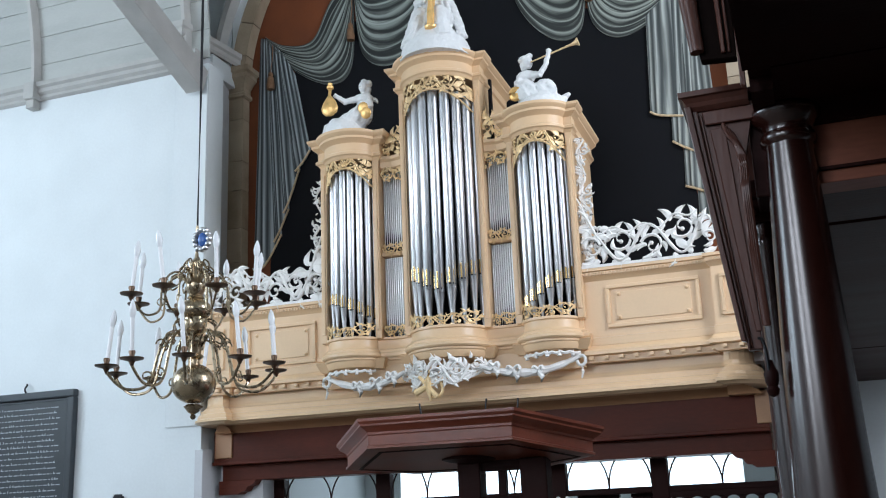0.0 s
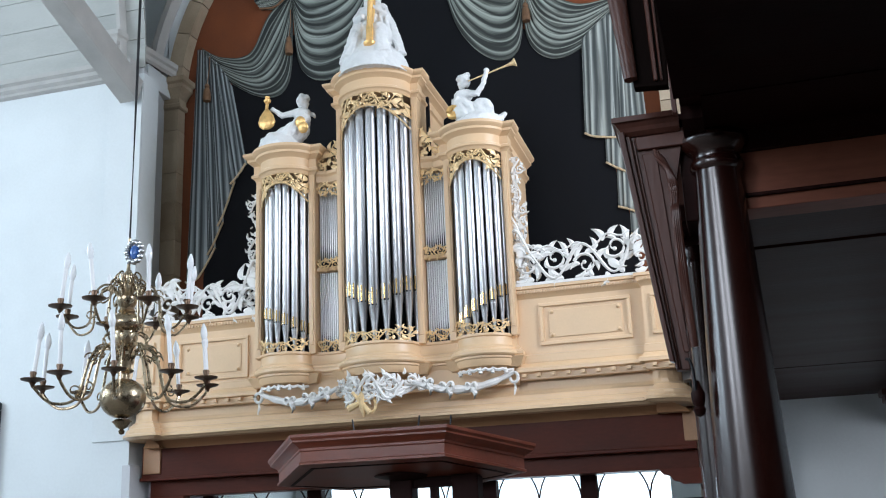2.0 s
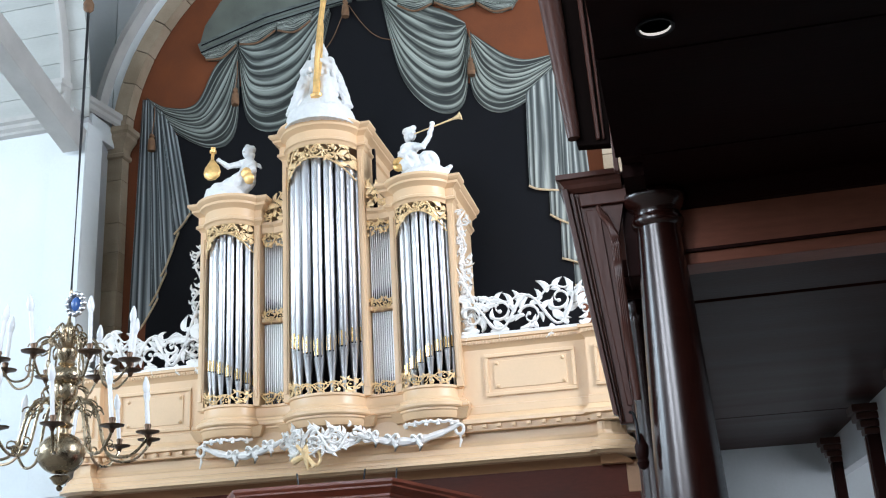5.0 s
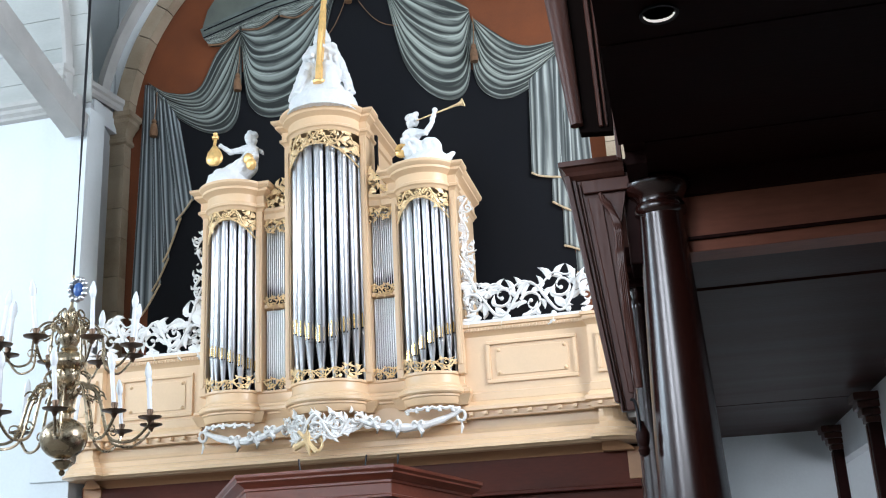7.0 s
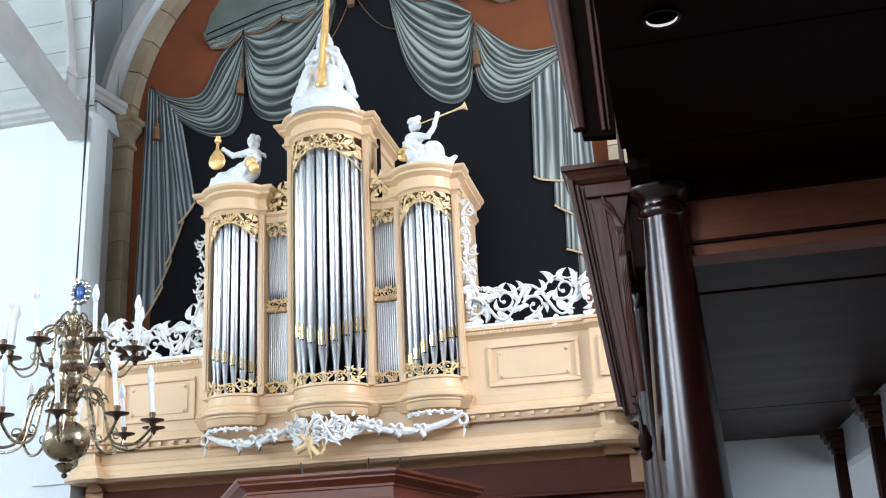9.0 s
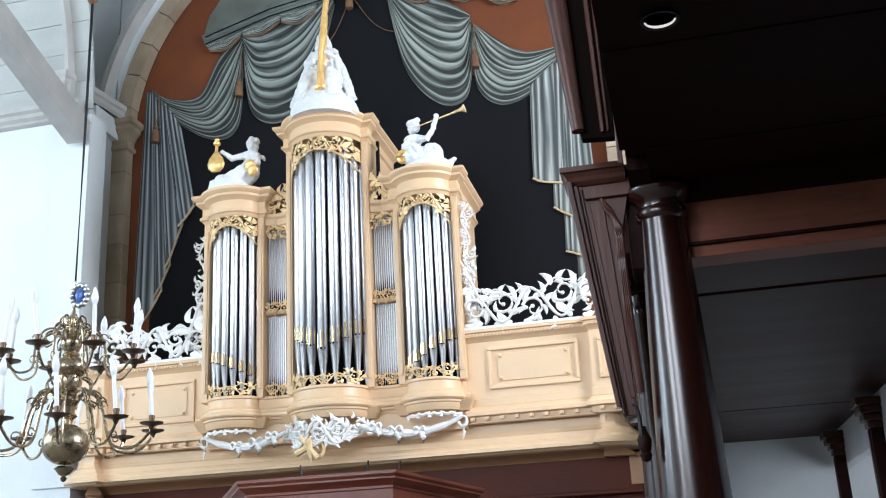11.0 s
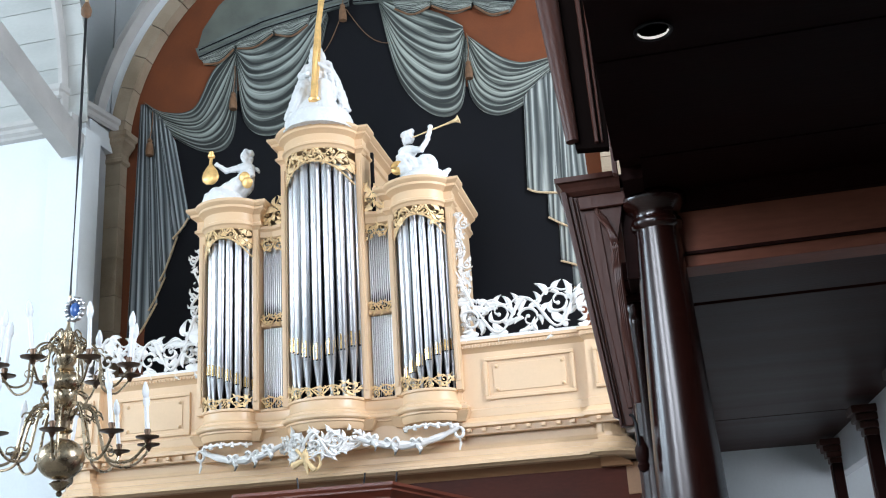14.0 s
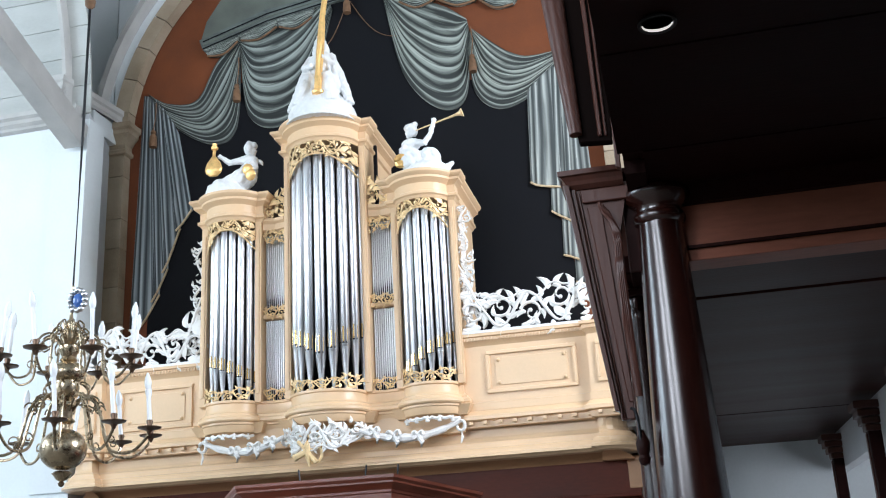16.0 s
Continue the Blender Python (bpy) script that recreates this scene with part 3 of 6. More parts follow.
def drape(name, top, bottom, material, label, folds, along, amp, off, n=10):
    """Painted cloth in low relief between two lines; folds run along the lines (swag) or from one to the other (fall)."""
    a, b = smooth_line([(x, 0, z) for x, z in top], n), smooth_line([(x, 0, z) for x, z in bottom], n)
    m = 40

    def at(line, t):
        x = t * (len(line) - 1)
        i = min(int(x), len(line) - 2)
        return line[i].lerp(line[i + 1], x - i)
    bm = bmesh.new()
    uvl = bm.loops.layers.uv.new("UVMap")
    k = 44
    grid, uvs = [], {}
    for i in range(m + 1):
        u = i / m
        p, q = at(a, u), at(b, u)
        row = []
        for j in range(k + 1):
            v = j / k
            if along:
                s = v
                w = 0.5 + 0.5 * math.sin(2 * math.pi * (folds * s + 0.35 * math.sin(3.1 * u + 5 * v) + 0.22 * math.sin(9.0 * u - 4 * v)))
                edge = math.sin(math.pi * min(1, max(0, 0.04 + 0.92 * v)))
            else:
                s = u
                w = 0.5 + 0.5 * math.sin(2 * math.pi * (folds * s + 0.3 * math.sin(2.2 * v + 4 * u)))
                edge = math.sin(math.pi * min(1, max(0, 0.04 + 0.92 * u)))
            pt = p.lerp(q, v)
            vert = bm.verts.new((pt.x, MY - off - amp * (0.25 + w * edge), pt.z))
            uvs[vert] = (u, s) if along else (v, s)
            row.append(vert)
        grid.append(row)
    for i in range(m):
        for j in range(k):
            f = bm.faces.new((grid[i][j], grid[i + 1][j], grid[i + 1][j + 1], grid[i][j + 1]))
            f.smooth = True
    rim = [grid[i][0] for i in range(m + 1)] + [grid[m][j] for j in range(1, k + 1)] + [grid[i][k] for i in range(m - 1, -1, -1)] + [grid[0][j] for j in range(k - 1, 0, -1)]
    back = []
    for v in rim:
        w = bm.verts.new((v.co.x, MY - 0.002, v.co.z))
        uvs[w] = uvs[v]
        back.append(w)
    for i in range(len(rim)):
        j = (i + 1) % len(rim)
        bm.faces.new((rim[i], rim[j], back[j], back[i]))
    for f in bm.faces:
        for lp in f.loops:
            lp[uvl].uv = uvs[lp.vert]
    bmesh.ops.remove_doubles(bm, verts=bm.verts[:], dist=1e-5)
    return tagged(part(name, bm, material), label, "mural", "painted curtains on the wall")


# falls: overlapping strips with stepped hems
for top, bot, off in (
        (((-7.8, 10.34), (-7.72, 10.32), (-7.64, 10.28)), ((-7.89, 6.43), (-7.68, 6.49), (-7.4, 6.94)), 0.006),
        (((-7.68, 10.3), (-7.62, 10.25), (-7.5, 10.16)), ((-7.53, 6.83), (-7.42, 7.01), (-7.27, 7.33)), 0.016),
        (((-7.58, 10.22), (-7.5, 10.13), (-7.34, 9.92)), ((-7.36, 7.27), (-7.26, 7.46), (-7.08, 7.95)), 0.026),
        (((-7.48, 10.1), (-7.34, 9.92), (-7.16, 9.57)), ((-7.15, 7.92), (-7.02, 8.05), (-6.89, 8.23)), 0.036)):
    drape("painted_curtain_fall", top, bot, FALLL, "painted blue-grey curtain fall with a stepped hem", 3, False, 0.02, off)
    tagged(part("painted_fringe", tube(bmesh.new(), smooth_line([(x, MY - off - 0.02, z) for x, z in bot], 4), 0.016, 6), FRINGE), "painted ochre fringe along the curtain hem", "fringe")
drape("painted_swag", [(-7.74, 10.37), (-7.35, 10.12), (-6.85, 10.11), (-6.52, 10.72), (-6.13, 11.04)],
      [(-7.70, 10.33), (-7.30, 9.75), (-6.6, 9.30), (-6.17, 9.51), (-6.11, 10.79)], DRAPE, "painted grey-green swag gathered at a knot", 6, True, 0.03, 0.02)
drape("painted_swag", [(-6.12, 11.06), (-5.83, 11.14), (-5.49, 11.26), (-5.1, 11.42), (-4.62, 11.55)],
      [(-6.11, 10.79), (-5.98, 9.72), (-5.52, 9.42), (-5.0, 9.78), (-4.55, 11.30)], DRAPE, "painted grey-green swag behind the crowning statue", 7, True, 0.03, 0.02)
drape("painted_swag", [(-3.72, 11.5), (-3.14, 11.24), (-2.7, 11.0), (-2.4, 10.74)],
      [(-3.70, 11.3), (-3.44, 10.0), (-2.95, 9.34), (-2.5, 9.40), (-2.36, 10.44)], DRAPELIT, "painted pale grey swag with deep folds", 7, True, 0.03, 0.02)
drape("painted_swag", [(-2.33, 10.56), (-2.05, 10.29), (-1.79, 10.07), (-1.5, 9.95), (-1.0, 9.98)],
      [(-2.38, 10.44), (-2.36, 9.55), (-2.03, 9.17), (-1.55, 9.28), (-1.02, 9.80)], DRAPELIT, "painted pale grey swag gathered at a knot", 6, True, 0.03, 0.02)
for top, bot, off in (
        (((-1.02, 9.74), (-0.92, 9.70), (-0.80, 9.5)), ((-1.12, 6.40), (-0.95, 6.33), (-0.72, 6.2)), 0.006),
        (((-1.12, 9.72), (-1.02, 9.72), (-0.90, 9.6)), ((-1.26, 6.80), (-1.15, 6.76), (-0.98, 6.68)), 0.016),
        (((-1.26, 9.68), (-1.12, 9.72), (-0.98, 9.70)), ((-1.37, 7.46), (-1.26, 7.38), (-1.08, 7.27)), 0.026),
        (((-1.57, 9.38), (-1.42, 9.52), (-1.18, 9.70)), ((-1.63, 7.93), (-1.50, 7.86), (-1.19, 7.80)), 0.036)):
    drape("painted_curtain_fall", top, bot, FALLR, "painted pale curtain fall with a stepped fringed hem", 3, False, 0.02, off)
    tagged(part("painted_fringe", tube(bmesh.new(), smooth_line([(x, MY - off - 0.02, z) for x, z in bot], 4), 0.016, 6), FRINGE), "painted ochre fringe along the curtain hem", "fringe")
dome = [(-6.80, 11.2), (-6.72, 11.5), (-6.45, 11.9), (-5.9, 12.35), (-5.1, 12.7), (-4.16, 12.85), (-3.2, 12.7), (-2.4, 12.35), (-1.9, 11.9), (-1.6, 11.5), (-1.52, 11.2), (-2.62, 11.45), (-3.6, 11.56), (-4.16, 11.6), (-4.7, 11.56), (-5.7, 11.45)]
field("painted_canopy", dome, CANOPYP, 0.02, "painted pale grey-green domed canopy above the curtains")

# pelmet with its frill, both sides of the axis
for sgn in (1, -1):
    def mx(x):
        return x if sgn > 0 else 2 * XC - x
    outl = [(mx(x), z) for x, z in ((-6.82, 11.15), (-5.7, 11.50), (-4.7, 11.60), (-4.2, 11.62), (-4.2, 11.46), (-4.75, 11.40), (-5.64, 11.27), (-6.75, 10.96))]
    pel = field("painted_pelmet", outl if sgn > 0 else outl[::-1], PELMET, 0.07, "painted grey-green pelmet board of the curtain mural", th=0.06)
    for k, (dz, mt) in enumerate(((0.0, NIGHT), (0.07, CANOPYP), (0.13, NIGHT))):
        edge = [(mx(x), MY - 0.075, z + dz) for x, z in ((-6.75, 10.98), (-5.64, 11.29), (-4.75, 11.42), (-4.2, 11.48))]
        part("painted_line", tube(bmesh.new(), edge, 0.012, 5), mt, pel)
    for top, bot in ((((-6.74, 10.97), (-6.4, 11.06), (-6.1, 11.13)), ((-6.66, 10.84), (-6.38, 10.83), (-6.14, 11.02))),
                     (((-6.12, 11.12), (-5.8, 11.22), (-5.45, 11.31)), ((-6.08, 11.02), (-5.78, 10.99), (-5.47, 11.16))),
                     (((-5.48, 11.3), (-5.2, 11.35), (-4.85, 11.39)), ((-5.43, 11.15), (-5.15, 11.07), (-4.88, 11.22)))):
        drape("painted_frill", [(mx(x), z) for x, z in top], [(mx(x), z) for x, z in bot], DRAPELIT, "painted frill below the pelmet of the mural", 2, True, 0.03, 0.055)
        hem = smooth_line([(mx(x), MY - 0.085, z - 0.012) for x, z in bot], 6)
        tagged(part("painted_fringe", tube(bmesh.new(), hem, 0.017, 6), TASSEL), "painted brown fringe along the frill of the mural", "fringe")


def tassel(x, z):
    th = thing("painted_tassel", "painted brown tassel on a cord of the mural", "tassel", "tassels of the mural", (x, MY - 0.12, z))
    part("tassel_head", lathe(bmesh.new(), [(0, 0.1), (0.03, 0.09), (0.045, 0.05), (0.03, 0.02), (0.05, 0.0), (0.065, -0.13), (0.06, -0.2), (0, -0.2)], 10, (x, MY - 0.12, z)), TASSEL, th, smooth=True)
    part("tassel_cord", tube(bmesh.new(), [(x, MY - 0.12, z + 0.1), (x + 0.02, MY - 0.1, z + 0.35), (x, MY - 0.06, z + 0.6)], 0.008), TASSEL, th)
    return th


tassel(-6.13, 10.12)
tassel(-2.34, 9.98)
mid_tassel = tassel(-4.28, 11.35)
tassel(-7.55, 9.55)
for x0, z0, x1, z1, dz in ((-4.9, 10.6, -4.3, 11.4, -0.25), (-4.25, 11.4, -3.5, 10.65, -0.2)):
    pts = [(x0 + (x1 - x0) * t, MY - 0.03, z0 + (z1 - z0) * t + dz * math.sin(math.pi * t)) for t in [i / 12 for i in range(13)]]
    part("side_cord", tube(bmesh.new(), pts, 0.0075), TASSEL, mid_tassel, "thin painted cord")

# ---- organ loft ----
loft = thing("organ_loft", "cream painted organ loft parapet with panels and dentil cornice", "organ loft", kind="structure")
LX0, LX1 = -7.84, XC * 2 + 7.84
# plan of the parapet: breaks forward at both ends, rounded towards the walls


def round_end(x, y, sx, r, n=6):
    return [(x + sx * r * math.sin(t), y + r - r * math.cos(t)) for t in [math.pi / 2 * k / n for k in range(n + 1)]]


PL = [(LX0, 12.6)] + round_end(-7.44, 11.84, -1, 0.40)[::-1] + [(-7.27, 11.84), (-7.27, 12.0), (-0.93, 12.0), (-0.93, 11.84)] + round_end(2 * XC + 7.44, 11.84, 1, 0.40) + [(LX1, 12.6)]
UPS = ([(LX0, 12.6), (LX0, 11.92), (-7.27, 11.92), (-7.27, 12.02), (XC - 1.70, 12.02)], [(XC + 1.70, 12.02), (-0.93, 12.02), (-0.93, 11.92), (LX1, 11.92), (LX1, 12.6)])
for UP in UPS:
    part("parapet_wall", sweep(bmesh.new(), UP, [(0.0, 5.32), (0.0, 4.52), (-0.06, 4.44)], 12.5), CREAM, loft)
    part("rail_moulding", sweep(bmesh.new(), UP, [(0.0, 5.43), (0.07, 5.43), (0.07, 5.395), (0.045, 5.385), (0.045, 5.34), (0.02, 5.31), (0.0, 5.28)], 12.5), CREAM, loft)
    part("base_band", sweep(bmesh.new(), UP, [(0.0, 4.60), (0.02, 4.59), (0.02, 4.50), (0.0, 4.47)]), CREAM, loft)
    part("dentil_cornice", sweep(bmesh.new(), UP, [(0.0, 4.50), (0.03, 4.49), (0.06, 4.45), (0.09, 4.43), (0.09, 4.385), (0.03, 4.37), (0.03, 4.30), (0.0, 4.29)]), CREAM, loft)
bm = bmesh.new()
sweep(bm, PL, [(-0.10, 4.34), (-0.10, 4.19), (-0.085, 4.15), (-0.05, 4.125), (-0.05, 4.105), (-0.015, 4.10), (-0.015, 4.06), (0.015, 4.05), (0.03, 4.02), (0.03, 3.99), (0.06, 3.98), (0.06, 3.95), (0.02, 3.94), (-0.02, 3.92)], 12.6)
part("lower_cornice", bm, CREAM, loft)
# beads of the rail and dentils
bead = finish("bead", boxes((-0.012, 0.012, -0.01, 0.01, -0.018, 0.018)), CREAM)
dent = finish("dentil", boxes((-0.024, 0.024, -0.03, 0.03, -0.02, 0.02), bevel=0.004), CREAM)
for x0, x1 in ((-7.2, -5.9), (-2.42, -0.97)):
    x = x0
    while x < x1:
        share("bead", bead, loft, (x, 11.967, 5.36))
        x += 0.042
    x = x0 + 0.03
    while x < x1:
        share("dentil", dent, loft, (x, 11.955, 4.345))
        x += 0.177
for x0, x1 in ((-7.8, -7.3), (-0.9, LX1)):
    x = x0 + 0.05
    while x < x1:
        share("dentil", dent, loft, (x, 11.855, 4.345))
        x += 0.177
    x = x0
    while x < x1:
        share("bead", bead, loft, (x, 11.867, 5.36))
        x += 0.042


def panel(x0, x1, z0, z1, y, parent):
    """A fielded panel: moulded frame and four round bosses."""
    bm = bmesh.new()
    t = 0.045
    for a in ((x0, x1, z1 - t, z1), (x0, x1, z0, z0 + t), (x0, x0 + t, z0 + t, z1 - t), (x1 - t, x1, z0 + t, z1 - t)):
        box(bm, a[0], a[1], y - 0.03, y + 0.01, a[2], a[3], bevel=0.009)
    pn = part("panel_frame", bm, CREAM, parent)
    part("panel_field", boxes((x0 + 0.11, x1 - 0.11, y - 0.012, y + 0.01, z0 + 0.09, z1 - 0.09), bevel=0.006), CREAM, pn)
    for x in (x0 + 0.15, x1 - 0.15):
        for z in (z0 + 0.12, z1 - 0.12):
            bm = bmesh.new()
            bmesh.ops.create_uvsphere(bm, u_segments=10, v_segments=6, radius=0.024, matrix=Matrix.Translation((x, y - 0.014, z)))
            part("boss", bm, CREAM, pn, smooth=True)


panel(-2.17, -1.075, 4.695, 5.21, 12.02, loft)
panel(-7.05, -6.02, 4.63, 5.18, 12.02, loft)
panel(-0.84, -0.45, 4.70, 5.19, 11.92, loft)
panel(-7.80, -7.34, 4.63, 5.18, 11.92, loft)
part("organ_console", boxes((XC - 1.69, XC + 1.69, 12.0, 12.5, 4.26, 4.52)), CREAM, loft)
structure("loft_floor", boxes((LX0, LX1, 12.3, 13.6, 4.2, 4.3)), TIMBER, "board floor of the organ loft")

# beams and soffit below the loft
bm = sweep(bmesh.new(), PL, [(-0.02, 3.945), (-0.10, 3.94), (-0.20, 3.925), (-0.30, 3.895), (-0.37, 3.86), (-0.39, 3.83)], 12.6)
structure("loft_cove", bm, CREAMSHADE, "cream cove below the organ loft, shade put in as brown", True)
lb = thing("loft_beam", "red-brown timber beam below the organ loft", "beam", kind="structure")
part("beam_fascia", boxes((-7.78, -0.5, 12.40, 12.6, 3.455, 3.865), bevel=0.008), LOFTWOOD, lb)
part("beam_ledge", boxes((-7.78, -0.5, 12.36, 12.62, 3.41, 3.455), bevel=0.008), LOFTWOOD, lb)
part("lower_beam", boxes((-7.7, -0.5, 12.5, 12.95, 3.2, 3.41), bevel=0.01), LOFTWOOD, lb)
for x in (-7.62, -0.50):
    # End blocks take the cove's shade-browned cream.
    part("end_block", boxes((x - 0.13, x + 0.13, 12.375, 12.6, 3.50, 3.87), bevel=0.012), CREAMSHADE, lb)
    s = 1 if x < -4 else -1
    bm = bmesh.new()
    prof = [(0, 3.2), (0, 3.02), (0.30, 3.02), (0.34, 3.05), (0.40, 3.06), (0.44, 3.12), (0.52, 3.14), (0.56, 3.2)]
    e = [[bm.verts.new((x - s * 0.1 + s * u, y, z)) for u, z in prof] for y in (12.45, 12.65)]
    for k in range(len(prof)):
        bm.faces.new((e[0][k], e[0][(k + 1) % len(prof)], e[1][(k + 1) % len(prof)], e[1][k]))
    bm.faces.new(e[0])
    bm.faces.new(e[1])
    part("shaped_corbel", bm, LOFTWOOD, lb)

# glazed screen below the loft
screen = thing("glazed_screen", "dark wooden screen with arched glazing bars and balusters", "screen", kind="structure")
XS = [-7.085, -5.51, -4.30, -3.13, -1.868, -0.40]
for x in XS:
    part("screen_post", boxes((x - 0.10, x + 0.10, 12.92, 13.08, 0, 3.2), bevel=0.01), SHADEWOOD, screen)
for bay, (x0, x1) in enumerate(zip(XS, XS[1:])):
    a, b = x0 + 0.10, x1 - 0.10
    part("transom", boxes((a, b, 12.93, 13.07, 2.80, 2.875), bevel=0.01), SHADEWOOD, screen)
    gp = part("pane", boxes((a, b, 12.995, 13.0, 2.875, 3.2)), glass, screen)
    gp.visible_shadow = False
    n = max(2, round((b - a) / 0.66))
    w = (b - a) / n
    for k in range(n):
        c = a + (k + 0.5) * w
        for s in (-1, 1):
            pts = [(c + s * w * 0.5 * math.cos(t), 12.985, 2.875 + 0.44 * math.sin(t)) for t in [math.pi / 2 * i / 8 for i in range(9)]]
            part("tracery_bar", tube(bmesh.new(), pts, 0.011, 5), SHADEWOOD, screen)
    if bay == 3:
        continue
    part("baluster_rail", boxes((a, b, 12.94, 13.06, 2.735, 2.80), (a, b, 12.94, 13.06, 1.2, 1.35)), SHADEWOOD, screen)
    n = max(3, round((b - a) / 0.2))
    for k in range(1, n):
        x = a + (b - a) * k / n
        part("baluster", boxes((x - 0.033, x + 0.033, 12.96, 13.04, 1.35, 2.735), bevel=0.01), SHADEWOOD, screen)
    for k in range(n):
        x = a + (b - a) * (k + 0.5) / n
        w2 = (b - a) / n / 2 - 0.03
        bm = bmesh.new()
        top = [bm.verts.new((x + w2 * 1.08 * math.cos(t), 12.97, 2.675 + 0.06 * math.sin(t))) for t in [math.pi * i / 8 for i in range(9)]]
        up = [bm.verts.new((v.co.x, 12.97, 2.74)) for v in top]
        for i in range(8):
            bm.faces.new((top[i], top[i + 1], up[i + 1], up[i]))
        r = bmesh.ops.extrude_face_region(bm, geom=bm.faces[:])
        for v in r["geom"]:
            if isinstance(v, bmesh.types.BMVert):
                v.co.y += 0.06
        part("arched_head", bm, SHADEWOOD, screen)


def door_leaf(x0, x1, flare):
    """An open glazed leaf of the screen's doorway: dark stiles, a flared head and a carved gilt fret behind the glass."""
    lf = thing("screen_door", "dark glazed door leaf with a flared head and gilt fretwork", "door", "doors of the glazed screen", kind="structure")
    part("stile", boxes((x0, x0 + 0.06, 13.1, 13.15, 0, 2.78), (x1 - 0.06, x1, 13.1, 13.15, 0, 2.78), bevel=0.008), SHADEWOOD, lf)
    bm = bmesh.new()
    prof = [(x0, 2.82), (x1 + 0.10 * flare, 2.82), (x1 + 0.10 * flare, 2.77), (x1, 2.66), (x1 - 0.08, 2.66), (x1 - 0.15, 2.72), (x0 + 0.12, 2.72), (x0, 2.66)] if flare > 0 else [(x1, 2.82), (x1, 2.66), (x1 - 0.05, 2.70), (x0 + 0.06, 2.66), (x0, 2.66), (x0 - 0.10, 2.77), (x0 - 0.10, 2.82)]
    e = [[bm.verts.new((x, y, z)) for x, z in prof] for y in (13.09, 13.16)]
    for k in range(len(prof)):
        bm.faces.new((e[0][k], e[0][(k + 1) % len(prof)], e[1][(k + 1) % len(prof)], e[1][k]))
    bm.faces.new(e[0])
    bm.faces.new(e[1])
    part("flared_head", bm, SHADEWOOD, lf)
    bm = bmesh.new()
    vine(bm, lambda u, w, d: (x0 + 0.08 + w, 13.14 - d, 2.0 + u), 0.62, lambda u: x1 - x0 - 0.16, 0.2, 0.012, 5 + flare)
    part("fretwork", bm, PALEGOLD, lf, "gilt carved fretwork", smooth=True)


door_leaf(-2.93, -2.50, 1)
door_leaf(-2.16, -1.975, -1)

# white carved cresting on the rail


def flat_place(x0, y, z0, sx):
    return lambda u, w, d: (x0 + sx * u, y - d, z0 + w)


def crest_h(u):
    """Height of the cresting, u from the organ outwards."""
    t = min(1, max(0, u / 1.35))
    return 0.50 + 0.5 * max(0, 1 - u / 0.22) ** 1.3 + (0.14 * max(0, (t - 0.72) / 0.28))


for sx, x0 in ((1, XC + 1.72), (-1, XC - 1.72)):
    cr = thing("carved_cresting", "white painted openwork cresting of scrolls and leaves on the loft rail", "carving", "crestings of the loft rail")
    length = 1.46 if sx > 0 else 1.5
    def carve(name, b, cr=cr):
        part(name, b, CARVED, cr, smooth=True)
    foliage(None, flat_place(x0, 11.97, 5.44, sx), length, crest_h, 0.33, 0.023, 3 if sx > 0 else 8, carve)
    part("foot_strip", boxes((min(x0, x0 + sx * length), max(x0, x0 + sx * length), 11.95, 11.99, 5.432, 5.465)), CARVED, cr)
    foliage(None, flat_place(x0 + sx * length, 11.92, 5.44, sx), 0.42, lambda u: 0.52 - 0.2 * u, 0.21, 0.018, 5, carve)

# ---- organ ----
organ = thing("pipe_organ", "cream and gilt pipe organ with three rounded towers of tin pipes", "pipe organ", at=(XC, 12.0, 4.45))
YB = 11.98   # front plane of the posts


def bulge(x, c, a, s):
    return YB - s * max(0.0, 1 - ((x - c) / a) ** 2) ** 0.55


TOWERS = {"c": (0.0, 0.485, 0.42), "l": (-1.305, 0.34, 0.27), "r": (1.305, 0.34, 0.27)}


def front(side_depth=0.0, n=20):
    """The plan of the organ's front from one back corner round to the other."""
    pts = [(XC - 1.70, 13.3), (XC - 1.70, YB)]
    for key, x0, x1 in (("l", -1.645, -0.965), ("f", -0.965, -0.485), ("c", -0.485, 0.485), ("f", 0.485, 0.965), ("r", 0.965, 1.645)):
        for i in range(n + 1):
            x = x0 + (x1 - x0) * i / n
            if key == "f":
                y = YB + 0.04 * math.sin(math.pi * i / n)
            else:
                c, a, s = TOWERS[key]
                y = bulge(x, c, a, s)
            if not pts or abs(pts[-1][0] - (XC + x)) > 1e-4:
                pts.append((XC + x, y))
    return pts + [(XC + 1.70, YB), (XC + 1.70, 13.3)]


FRONT = front()
base = bmesh.new()
sweep(base, FRONT, [(-0.02, 4.86), (0.02, 4.86), (0.02, 4.83), (0.0, 4.82), (0.0, 4.75), (0.012, 4.715), (0.045, 4.69), (0.045, 4.668), (0.07, 4.66), (0.088, 4.64), (0.088, 4.61), (0.072, 4.592), (0.048, 4.586), (0.048, 4.562), (0.03, 4.55), (0.022, 4.51), (0.0, 4.47)], 13.2)
part("base_moulding", base, CREAM, organ, smooth=22)
# Near-black case back stands for the shade behind the pipes.
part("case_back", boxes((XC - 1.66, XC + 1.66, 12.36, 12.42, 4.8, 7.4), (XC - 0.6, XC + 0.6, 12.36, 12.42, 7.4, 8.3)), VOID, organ)


